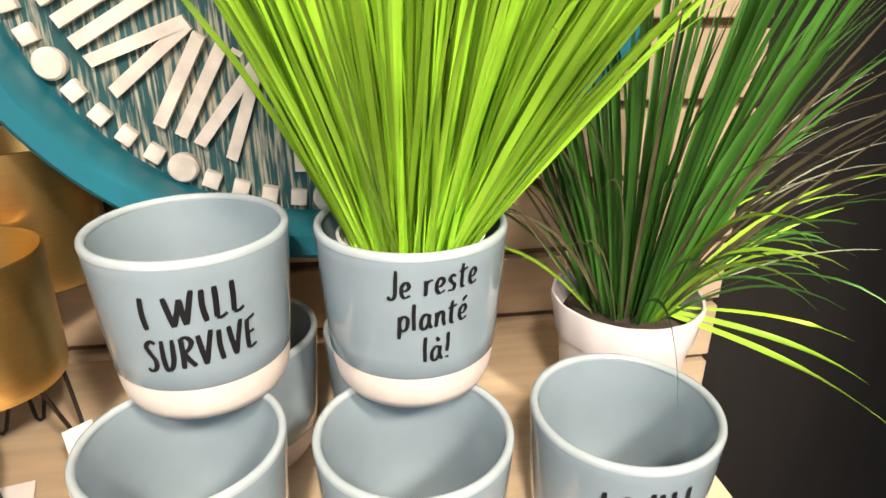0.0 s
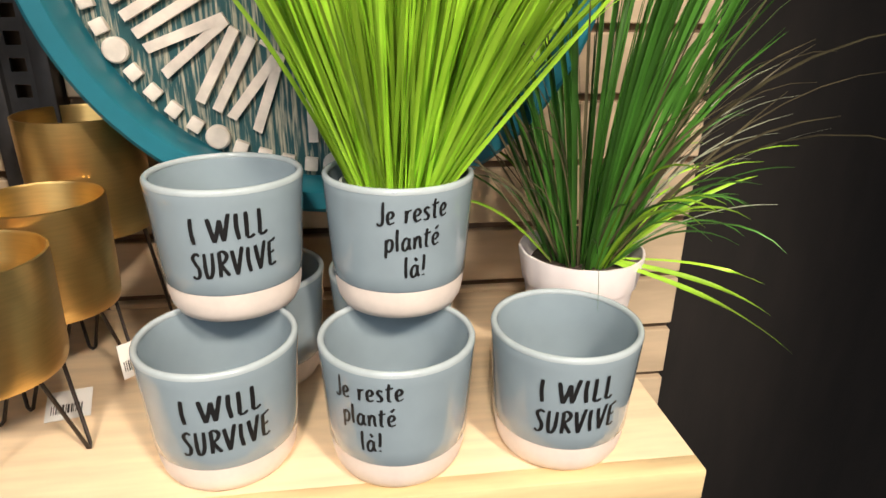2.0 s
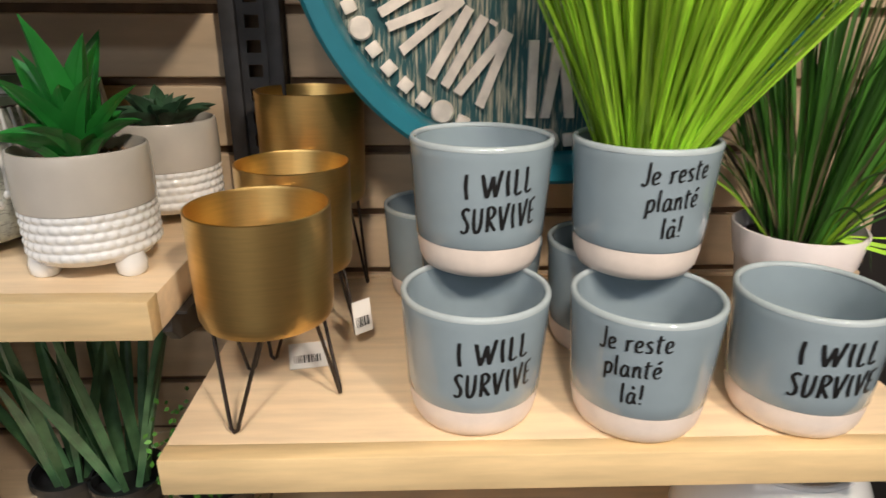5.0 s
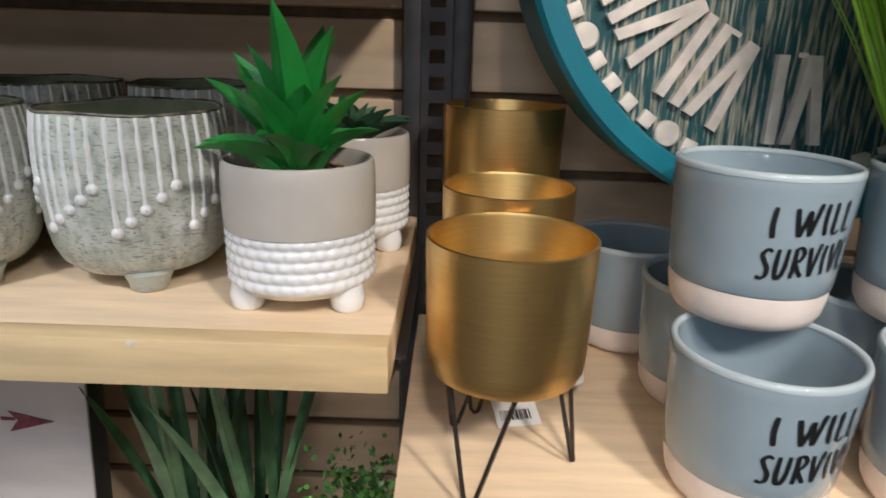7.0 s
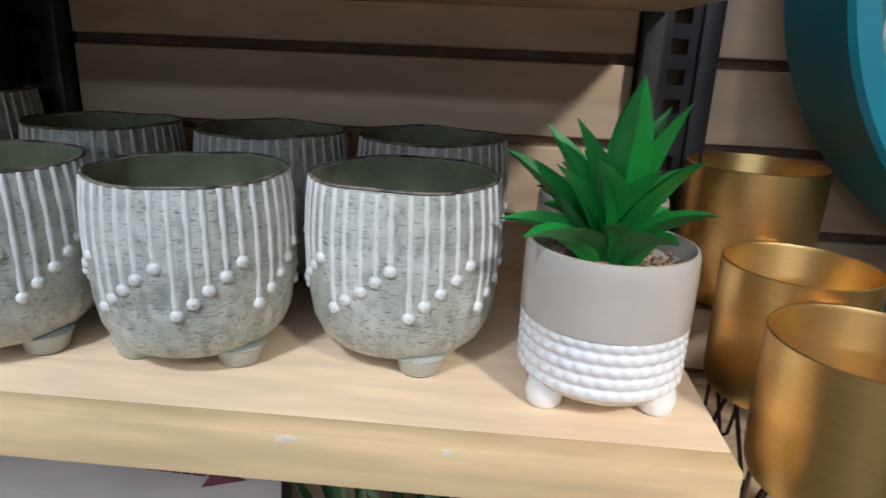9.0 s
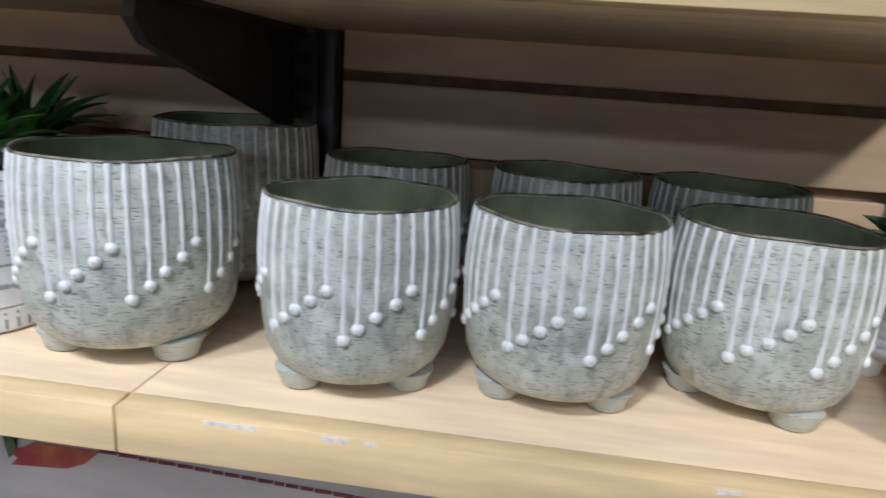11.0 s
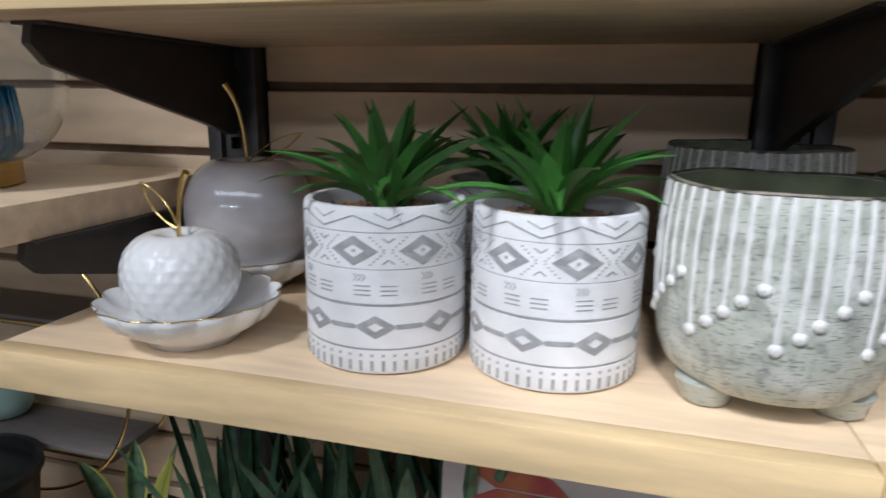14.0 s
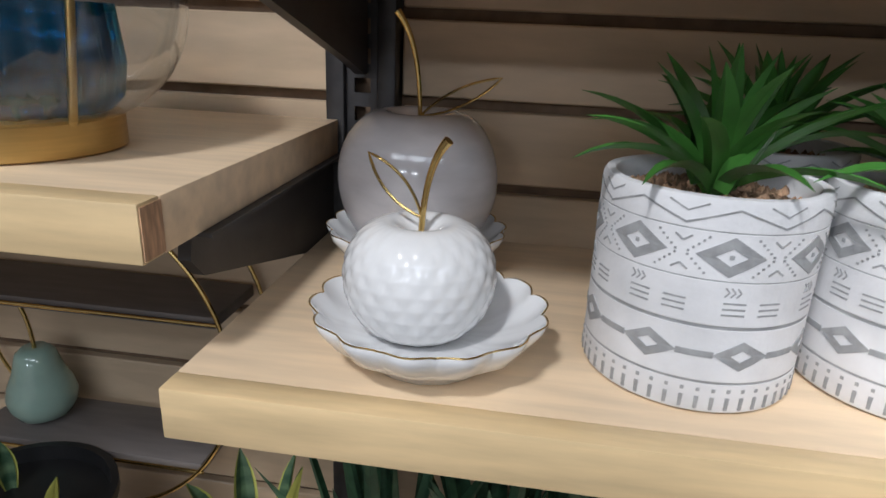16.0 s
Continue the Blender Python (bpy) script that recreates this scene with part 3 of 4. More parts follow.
def ribbed_pot(m, r, h, label, seed, first, phase, count=40):
    """A footed stoneware pot with raised drips that end in dots."""
    t = thing("ribbed_pot", m, label, "plant pot", "ribbed stoneware pots")
    rnd = random.Random(seed)
    f = h * 0.085
    key = [(0.0, f * 0.9), (r * 0.6, f * 0.95), (r * 0.76, f + h * 0.02), (r * 0.87, f + h * 0.075), (r * 0.94, f + h * 0.16), (r * 0.975, f + h * 0.28), (r * 0.995, f + h * 0.45), (r, f + h * 0.62), (r * 0.985, f + h * 0.78), (r * 0.955, h - 0.002)]
    ph = rnd.random() * 6

    def wobble(a, rr, z):
        k = (z / h) ** 4
        return rr * (1 + 0.005 * k * math.sin(3 * a + ph)), z + 0.0007 * k * math.sin(2 * a + ph) + 0.0006 * k * math.sin(5 * a + ph * 2)
    part("body", lathe("body", key + [(r * 0.945, h), (r * 0.925, h - 0.001)], M_STONEWARE, 72, wobble), t)
    inner = [(r * 0.926, h - 0.0012), (r * 0.94, h * 0.8), (r * 0.93, h * 0.5), (r * 0.85, h * 0.25), (r * 0.6, h * 0.16), (0.0, h * 0.15)]
    part("lining", lathe("lining", inner, M_INSIDE, 72, wobble), t, "olive green glazed inside")
    foot = lathe("foot", [(0.0, 0.0), (r * 0.17, 0.0), (r * 0.205, 0.002), (r * 0.225, f * 0.7), (r * 0.27, f + h * 0.025), (0.0, f + h * 0.07)], M_CONCRETE, 20)
    for k in range(3):
        a = first + k * 2 * math.pi / 3
        part("foot", foot, t, "", pose(r * 0.62 * math.cos(a), r * 0.62 * math.sin(a), 0))
    zs, rs = [p[1] for p in key], [p[0] for p in key]
    on = lambda z: float(np.interp(z, zs, rs))
    lengths = []
    for k in range(5):
        z_end = h * (0.385 + 0.06 * k)
        verts, faces = [], []
        n = 8
        for i in range(n + 1):
            z = z_end + (h - 0.001 - z_end) * i / n
            rr = on(z)
            w = 0.0013 * (1 + 0.25 * math.sin(i * 2.1 + k))
            verts += [(rr - 0.0004, -w * 1.5, z), (rr + 0.0011, -w * 0.6, z), (rr + 0.0011, w * 0.6, z), (rr - 0.0004, w * 1.5, z)]
        for i in range(n):
            for q in range(3):
                faces.append((i * 4 + q, i * 4 + q + 1, i * 4 + q + 5, i * 4 + q + 4))
        base, rr = len(verts), on(z_end)
        for j, (pr, px) in enumerate(((0.0042, -0.0004), (0.0037, 0.0013), (0.0021, 0.0024), (0.0004, 0.0027))):
            for i in range(10):
                a = 2 * math.pi * i / 10
                verts.append((rr + px, pr * math.cos(a), z_end + pr * math.sin(a)))
        for j in range(3):
            for i in range(10):
                faces.append((base + j * 10 + i, base + j * 10 + (i + 1) % 10, base + (j + 1) * 10 + (i + 1) % 10, base + (j + 1) * 10 + i))
        lengths.append(mesh_object("drip", verts, faces, M_DRIP, True, 80))
    pts = []
    for i in range(73):
        a = 2 * math.pi * i / 72
        rr, z = wobble(a, r * 0.946, h)
        pts.append((rr * math.cos(a), rr * math.sin(a), z))
    part("rim_line", tube("rim_line", pts, 0.0011, M_RIM, 6), t, "worn dark brown rim")
    for k in range(count):
        part("drip", lengths[k % 5], t, "", Matrix.Rotation(phase + 2 * math.pi * k / count + rnd.uniform(-0.015, 0.015), 4, "Z"))
    return t


L_R = "grey-green stoneware pot on three feet with raised white drips"
FRONT_POTS = [(-0.53, 0.449, 0.064, 0.122, -1.13, -1.38), (-0.665, 0.428, 0.064, 0.122, -2.62, -1.33), (-0.798, 0.415, 0.064, 0.124, -2.4, -1.465)]
for k, (x, y, r, h, a, b) in enumerate(FRONT_POTS):
    ribbed_pot(pose(x, y, S2), r, h, L_R, k, a, b)
ribbed_pot(pose(-0.963, 0.425, S2), 0.072, 0.138, "larger grey-green footed pot with raised white drips", 7, -2.55, -1.72, 45)
for k, (x, y) in enumerate(((-0.525, 0.575), (-0.66, 0.568), (-0.805, 0.565))):
    ribbed_pot(pose(x, y, S2), 0.063, 0.13, "grey-green ribbed pot in the shaded back row", 11 + k, -1.2 + k, -1.3 + 0.3 * k)
ribbed_pot(pose(-0.955, 0.575, S2), 0.072, 0.15, "larger ribbed pot in the shaded back row", 17, -1.7, -1.5, 45)

# ---- leaves ----


def leaf_mesh(name, length, width, lift, droop, mat, fold=0.25, n=8, tip=1.0):
    """One leaf from the origin towards +x that rises by lift and bends over by droop."""
    verts, faces = [], []
    for i in range(n + 1):
        s = i / n
        ang = lift - droop * s
        if i == 0:
            x = z = 0.0
        else:
            x, z = x + length / n * math.cos(ang), z + length / n * math.sin(ang)
        w = width * (0.55 + 1.2 * s) * (1 - s ** (1.6 * tip)) if s < 1 else 0.0004
        w = max(w, 0.0004)
        nx, nz = -math.sin(ang), math.cos(ang)
        for side, up in ((-1, fold * w), (-0.5, fold * w * 0.3), (0, 0), (0.5, fold * w * 0.3), (1, fold * w)):
            verts.append((x + nx * up, side * w / 2, z + nz * up))
        verts.append((x - nx * width * 0.12 * (1 - s), 0, z - nz * width * 0.12 * (1 - s)))
    for i in range(n):
        a, b = i * 6, (i + 1) * 6
        for q in range(4):
            faces.append((a + q, a + q + 1, b + q + 1, b + q))
        faces += [(a + 4, a + 5, b + 5, b + 4), (a + 5, a, b, b + 5)]
    return mesh_object(name, verts, faces, mat, True, 60)


def gravel(name, r, z, count, seed, mat, parent, grain=0.0022):
    rnd = random.Random(seed)
    verts, faces = [], []
    for _ in range(count):
        a, d = rnd.uniform(0, 6.283), r * math.sqrt(rnd.random())
        c, g = (d * math.cos(a), d * math.sin(a), z + rnd.uniform(0, grain)), grain * rnd.uniform(0.6, 1.4)
        b = len(verts)
        for v in ((1, 0, 0), (-1, 0, 0), (0, 1, 0), (0, -1, 0), (0, 0, 1), (0, 0, -1)):
            verts.append(tuple(c[i] + g * v[i] * rnd.uniform(0.6, 1.2) for i in range(3)))
        for f in ((0, 2, 4), (2, 1, 4), (1, 3, 4), (3, 0, 4), (2, 0, 5), (1, 2, 5), (3, 1, 5), (0, 3, 5)):
            faces.append(tuple(b + i for i in f))
    ob = part(name, mesh_object(name, verts, faces, mat, False), parent)
    return tagged(ob, "loose brown pebbles", kind="stuff")


def rosette(t, z, rows, mat, seed, wide):
    """Rings of leaves: (count, length, width, lift, droop, ring radius)."""
    rnd = random.Random(seed)
    for count, length, width, lift, droop, ring in rows:
        kinds = [leaf_mesh("leaf", length * k, width, lift + d, droop + d, mat, wide) for k, d in ((1, 0), (0.88, 0.1), (1.1, -0.08))]
        turn = rnd.uniform(0, 6)
        for k in range(count):
            a = turn + 2 * math.pi * k / count + rnd.uniform(-0.16, 0.16)
            part("leaf", rnd.choice(kinds), t, "", pose(ring * math.cos(a), ring * math.sin(a), z + rnd.uniform(-0.003, 0.004), rnd.uniform(-12, 12), rnd.uniform(-8, 8), math.degrees(a)))


# ---- beaded two-tone pots with aloe ----


def beaded_pot(m, label, kind):
    t = thing("potted_succulent", m, label, "potted plant", "two-tone beaded pots")
    r, h = 0.05, 0.098
    up = [(0.0486, 0.054), (0.0496, 0.0545), (0.05, 0.062), (0.0498, 0.085), (0.0492, 0.0955), (0.0484, 0.0975), (0.047, 0.098), (0.046, 0.0965), (0.0455, 0.085), (0.0, 0.084)]
    part("upper_bowl", lathe("upper_bowl", up, M_GREIGE, 72), t, "greige glazed upper half")
    prof = [(0.0, 0.012), (0.036, 0.012), (0.043, 0.014), (0.0465, 0.018)] + [(0.0474, 0.0185 + 0.0009 * i) for i in range(41)] + [(0.0485, 0.0548)]

    def beads(a, rr, z):
        if 0.0184 < z < 0.0546:
            row = (z - 0.0185) / 0.0073
            rr += 0.0024 * abs(math.sin(math.pi * row)) ** 0.8 * (0.35 + 0.65 * abs(math.sin(17 * a + 0.5 * math.pi * int(row))) ** 0.7)
        return rr, z
    part("beaded_base", lathe("beaded_base", prof, M_WHITE, 204, beads, angle=80), t, "white beaded lower half")
    foot = lathe("foot", [(0.0, 0.0), (0.0088, 0.0), (0.011, 0.0025), (0.012, 0.01), (0.01, 0.018), (0.0, 0.02)], M_WHITE, 20)
    for k in range(3):
        a = -2.6 + k * 2 * math.pi / 3
        part("foot", foot, t, "white knob foot", pose(0.038 * math.cos(a), 0.038 * math.sin(a), 0))
    gravel("gravel", 0.045, 0.084, 420, 3, M_GRAVEL, t, 0.0022)
    if kind == "aloe":
        rosette(t, 0.086, [(8, 0.06, 0.027, 0.8, 0.65, 0.004), (8, 0.08, 0.03, 1.1, 0.4, 0.004), (6, 0.1, 0.031, 1.32, 0.2, 0.003), (3, 0.034, 0.022, 1.0, 0.5, 0.014)], M_LEAF2, 5, 0.35)
    else:
        rosette(t, 0.086, [(10, 0.046, 0.022, 0.6, 0.3, 0.006), (9, 0.042, 0.02, 0.95, 0.2, 0.004), (6, 0.034, 0.016, 1.3, 0.1, 0.002)], M_DARKLEAF, 6, 0.5)


beaded_pot(pose(-0.402, 0.406, S2), "two-tone white beaded pot holding a bright green aloe", "aloe")
beaded_pot(pose(-0.388, 0.535, S2), "two-tone white beaded pot holding a dark succulent", "echeveria")

# ---- carved cement pots with leafy succulents ----


def on_pot(radius):
    return lambda u, z, d: ((radius + d) * math.cos(u / radius), (radius + d) * math.sin(u / radius), z)


def carved_pot(m, label, seed, spikes, phase):
    t = thing("potted_succulent", m, label, "potted plant", "carved cement pots")
    r, h = 0.059, 0.12
    prof = [(0.0, 0.0), (r - 0.004, 0.0), (r - 0.001, 0.002), (r, 0.006), (r, 0.019), (r - 0.0009, 0.0197), (r - 0.0009, 0.0203), (r, 0.021), (r, 0.0508), (r - 0.001, 0.0515), (r - 0.001, 0.0525), (r, 0.0533), (r, 0.077), (r - 0.0006, 0.0775), (r, 0.078), (r, 0.1025), (r - 0.0006, 0.103), (r, 0.1035), (r, h - 0.004), (r - 0.0015, h - 0.0008), (r - 0.004, h), (r - 0.0065, h - 0.001), (r - 0.0075, h - 0.004), (r - 0.008, h - 0.016), (0.0, h - 0.016)]
    part("pot_body", lathe("pot_body", prof, M_CEMENT, 96), t)
    at, per = on_pot(r), 2 * math.pi * r
    gap = per / 8

    def stroke(bm, u0, z0, u1, z1, w):
        n = max(1, int(abs(u1 - u0) / 0.006))
        d = Vector((u1 - u0, z1 - z0)).normalized()
        sx, sz = -d.y * w / 2, d.x * w / 2
        for i in range(n):
            a, b = i / n, (i + 1) / n
            ua, za, ub, zb = u0 + (u1 - u0) * a, z0 + (z1 - z0) * a, u0 + (u1 - u0) * b, z0 + (z1 - z0) * b
            prism(bm, [(ua + sx, za + sz), (ub + sx, zb + sz), (ub - sx, zb - sz), (ua - sx, za - sz)], -0.0006, 0.0004, at)

    def ring(bm, u, z, a, b, w):
        def loop(k, d):
            return [bm.verts.new(at(u + p * a * k, z + q * b * k, d)) for p, q in ((1, 0), (0.5, 0.5), (0, 1), (-0.5, 0.5), (-1, 0), (-0.5, -0.5), (0, -1), (0.5, -0.5))]
        o, o2, n, n2 = loop(1, 0.0005), loop(1, -0.0006), loop(w, 0.0005), loop(w, -0.0006)
        for i in range(8):
            j = (i + 1) % 8
            for p, q in ((o, n), (o2, o), (n, n2)):
                bm.faces.new((p[i], p[j], q[j], q[i]))
    bm = bmesh.new()
    ring(bm, 0, 0.0905, 0.0165, 0.0105, 0.45)
    large = bm_mesh("diamond", bm, M_CARVE)
    bm = bmesh.new()
    stroke(bm, -0.0011, 0.0905, 0.0011, 0.0905, 0.0022)
    centre = bm_mesh("diamond_dot", bm, M_CARVE)
    bm = bmesh.new()
    ring(bm, 0, 0.0365, 0.0145, 0.0085, 0.4)
    small = bm_mesh("diamond", bm, M_CARVE)
    bm = bmesh.new()
    stroke(bm, 0.014, 0.0365, gap * 1.0 - 0.014, 0.0365, 0.0035)
    bmesh.ops.remove_doubles(bm, verts=bm.verts, dist=1e-5)
    link = bm_mesh("link_band", bm, M_CARVE)
    bm = bmesh.new()
    for s in (-1, 1):
        for q in range(5):
            for v in (-1, 1):
                u, z = gap / 2 + s * (0.003 + 0.0022 * q), 0.0905 + v * (0.001 + 0.0021 * q)
                stroke(bm, u - 0.0006, z, u + 0.0006, z, 0.0012)
    for v in (-1, 1):
        stroke(bm, gap / 2 - 0.004, 0.0905 + v * 0.009, gap / 2, 0.0905 + v * 0.006, 0.001)
        stroke(bm, gap / 2, 0.0905 + v * 0.006, gap / 2 + 0.004, 0.0905 + v * 0.009, 0.001)
    crosses = bm_mesh("dotted_cross", bm, M_CARVE)
    bm = bmesh.new()
    for q in range(3):
        u = 0.0 + q * 0.0028
        stroke(bm, u, 0.0745, u + 0.002, 0.072, 0.0008), stroke(bm, u + 0.002, 0.072, u, 0.0695, 0.0008)
    for off in (0.012, 0.03):
        for q in range(3):
            stroke(bm, off - 0.012, 0.066 - 0.0032 * q, off - 0.001, 0.066 - 0.0032 * q, 0.001)
    chevrons = bm_mesh("chevron_and_dashes", bm, M_CARVE)
    bm = bmesh.new()
    stroke(bm, 0, 0.1145, gap / 2, 0.106, 0.001), stroke(bm, gap / 2, 0.106, gap, 0.1145, 0.001)
    stroke(bm, gap * 0.3, 0.1165, gap / 2, 0.112, 0.0008), stroke(bm, gap / 2, 0.112, gap * 0.7, 0.1165, 0.0008)
    zigzag = bm_mesh("zigzag", bm, M_CARVE)
    bm = bmesh.new()
    for q in range(6):
        u = gap * (q + 0.5) / 6
        prism(bm, [(u - 0.0009, 0.004), (u + 0.0009, 0.004), (u + 0.0011, 0.0115), (u - 0.0011, 0.0115)], -0.0006, 0.0004, at)
        prism(bm, [(u - 0.0009, 0.0145), (u + 0.0009, 0.0145), (u + 0.0009, 0.0165), (u - 0.0009, 0.0165)], -0.0006, 0.0004, at)
    notches = bm_mesh("notches", bm, M_CARVE)
    for k in range(8):
        spin = Matrix.Rotation(phase + 2 * math.pi * k / 8, 4, "Z")
        for name, me in (("diamond", large), ("diamond_dot", centre), ("diamond", small), ("link_band", link), ("dotted_cross", crosses), ("chevron_carving", chevrons), ("zigzag", zigzag), ("notch_carving", notches)):
            ob = part(name, me, t, "", spin @ Matrix.Rotation(0.24, 4, "Z") if me in (small, link) else spin)
            if me in (crosses, chevrons, zigzag, notches):
                tagged(ob, kind="stuff")
    for z, w in ((0.02, 0.0012), (0.052, 0.0016), (0.0775, 0.0008), (0.103, 0.0009)):
        part("groove_line", lathe("groove_line", [(r - 0.0012, z - w / 2), (r - 0.0002, z - w / 2), (r - 0.0002, z + w / 2), (r - 0.0012, z + w / 2)], M_CARVE, 96, closed=True), t)
    gravel("gravel", r - 0.009, h - 0.015, 520, seed, M_GRAVEL, t, 0.0031)
    rosette(t, h - 0.009, spikes, M_LEAF, seed, 0.3)


SPIKES = [(9, 0.092, 0.0135, 0.9, 1.1, 0.004), (8, 0.094, 0.017, 1.0, 0.75, 0.004), (7, 0.088, 0.0185, 1.2, 0.45, 0.003), (5, 0.08, 0.016, 1.42, 0.25, 0.002), (4, 0.048, 0.021, 1.1, 0.2, 0.012)]
SQUAT = Matrix.Diagonal((1, 1, 0.965, 1))
carved_pot(pose(-1.101, 0.434, S2) @ SQUAT, "whitewashed cement pot with carved diamonds and spiky succulent", 3, SPIKES, -1.254)
carved_pot(pose(-1.225, 0.427, S2) @ SQUAT, "whitewashed cement pot with carved diamonds and spiky succulent", 4, SPIKES, -1.587)
carved_pot(pose(-1.155, 0.565, S2) @ SQUAT, "carved cement pot with a dark succulent near the wall", 5, SPIKES, -1.4)

# ---- ceramic apples ----


def scalloped_plate(m, r, label):
    t = thing("scalloped_plate", m, label, "plate", "scalloped plates under the apples")

    def petals(a, rr, z):
        k = (rr / r) ** 3
        w = abs(math.sin(7 * a))
        return rr * (1 - 0.07 * k * (1 - w)), z + 0.004 * k * w + 0.0012 * math.cos(14 * a) * (rr / r) ** 2
    prof = [(0.0, 0.003), (r * 0.4, 0.003), (r * 0.42, 0.0), (r * 0.5, 0.0), (r * 0.56, 0.006), (r * 0.85, 0.016), (r * 0.97, 0.026), (r, 0.0315), (r * 0.985, 0.0325), (r * 0.93, 0.0285), (r * 0.8, 0.022), (r * 0.55, 0.0165), (0.0, 0.016)]
    part("dish", lathe("dish", prof, M_WHITE, 140, petals, angle=70), t)
    pts = []
    for i in range(141):
        a = 2 * math.pi * i / 140
        rr, z = petals(a, r, 0.0322)
        pts.append((rr * math.cos(a), rr * math.sin(a), z))
    part("gilt_edge", tube("gilt_edge", pts, 0.0005, M_GOLDWIRE, 6), t, "thin gilt line on the rim")
    return t


def apple(m, r, h, mat, dimples, label, stem, leaf):
    t = thing("ceramic_apple", m, label, "ornament", "ceramic apples")
    prof = []
    n = 96
    for i in range(n + 1):
        a = math.pi * i / n
        rr = r * math.sin(a) ** 0.62 * (0.965 + 0.075 * math.cos(a - 2.0))
        z = h * 0.5 * (1 - math.cos(a)) - h * 0.16 * math.exp(-((rr / (r * 0.3)) ** 2)) * (1 if a > 1.57 else -0.35)
        prof.append((max(rr, 0.0), z))
    prof[0], prof[-1] = (0.0, prof[1][1]), (0.0, prof[-2][1])
    low = min(p[1] for p in prof)
    prof = [(a, b - low) for a, b in prof]

    def shape(a, rr, z):
        if dimples and rr > r * 0.45:
            k = abs(math.cos(math.pi * z / h * 4.6) * math.cos(10 * a)) + abs(math.sin(math.pi * z / h * 4.6) * math.sin(10 * a))
            rr *= 1 - 0.042 * max(0.0, k - 0.55)
        elif not dimples:
            rr *= 1 + 0.012 * math.sin(5 * a + z / h * 5) * math.sin(math.pi * z / h)
        return rr, z
    part("body", lathe("body", prof, mat, 120, shape, angle=75), t)
    top = h * 0.8
    pts = arc((0, 0, top), (0.001, 0, top + (stem[1] - top) * 0.75), (stem[0], -0.004, stem[1]), 14)
    part("stem", tube("stem", pts, lambda s: 0.0017 + 0.0012 * s ** 3, M_GOLDWIRE, 10), t, "curved gold metal stem")
    q = Vector((0.0, 0, top + 0.012))
    tip = Vector(leaf)
    side = Vector((0, 1, 0)).cross(tip - q).normalized() * 0.012
    loop = arc(q, (q + tip) / 2 + side, tip, 12) + arc(tip, (q + tip) / 2 - side, q, 12)[1:]
    part("leaf_loop", tube("leaf_loop", loop, 0.0009, M_GOLDWIRE, 8), t, "gold wire leaf")
    return t


scalloped_plate(pose(-1.3755, 0.399, S2), 0.069, "white scalloped plate with gilt rim under an apple")
apple(pose(-1.382, 0.398, S2 + 0.0165), 0.0425, 0.071, M_WHITE, True, "white dimpled ceramic apple with gold stem, on a plate", (0.014, 0.113), (-0.03, 0, 0.103))
scalloped_plate(pose(-1.412, 0.545, S2), 0.072, "white scalloped plate under the grey apple")
apple(pose(-1.412, 0.545, S2 + 0.0165), 0.0595, 0.115, M_LILAC, False, "glossy grey ceramic apple with gold stem", (-0.018, 0.178), (0.06, 0.0, 0.135))

# ---- glass lantern on the higher shelf ----


def lantern(m):
    t = thing("glass_lantern", m, "round clear glass lantern with ribbed blue glass inside", "lantern")
    part("base", lathe("base", [(0.0, 0.0), (0.058, 0.0), (0.06, 0.001), (0.06, 0.019), (0.058, 0.021), (0.0, 0.021)], M_GOLD, 64), t, "round brushed gold base")
    out = []
    for i in range(21):
        a = -1.15 + 2.25 * i / 20
        out.append((0.102 * math.cos(a) ** 0.7, 0.085 + 0.068 * math.sin(a) / math.sin(1.15)))
    ins = [(r - 0.0016, z) for r, z in out][::-1]
    part("globe", lathe("globe", out + ins, M_GLASS, 72, closed=True), t, "clear glass globe")
    rib = lambda a, rr, z: (rr * (1 + 0.055 * math.cos(24 * a)), z)
    part("insert", lathe("insert", [(0.05, 0.022), (0.058, 0.03), (0.061, 0.05), (0.058, 0.082), (0.0555, 0.082), (0.0583, 0.05), (0.0553, 0.032), (0.048, 0.0245)], M_BLUEGLASS, 168, rib, closed=True, angle=70), t, "ribbed blue glass cylinder")
    part("rod", tube("rod", [(0.055, -0.021, 0.018), (0.064, -0.02, 0.09), (0.056, -0.02, 0.148)], 0.0024, M_GOLD, 10), t, "slim gold rod")


lantern(pose(-1.652, 0.427, S4) @ Matrix.Scale(1.08, 4))

# ---- hoop shelf with pear ----


def hoop_shelf():
    t = thing("hoop_wall_shelf", pose(-1.758, 0.645, 1.112), "round gold wire wall shelf with two grey tiers", "wall shelf")
    R = 0.173
    circle = lambda y: [(R * math.cos(2 * math.pi * i / 72), y, R * math.sin(2 * math.pi * i / 72)) for i in range(73)]
    for y in (-0.006, -0.094):
        part("hoop", tube("hoop", circle(y), 0.0022, M_GOLDWIRE), t, "gold wire hoop")
    for z in (0.057, -0.108):
        half = math.sqrt(R * R - z * z)
        part("tier", box_mesh("tier", (-half + 0.004, half - 0.004, -0.09, -0.008, z - 0.012, z), M_TIER, 0.001), t, "grey painted wooden tier")
        part("front_wire", tube("front_wire", [(-half, -0.094, z - 0.006), (half, -0.094, z - 0.006)], 0.0019, M_GOLDWIRE), t)


hoop_shelf()


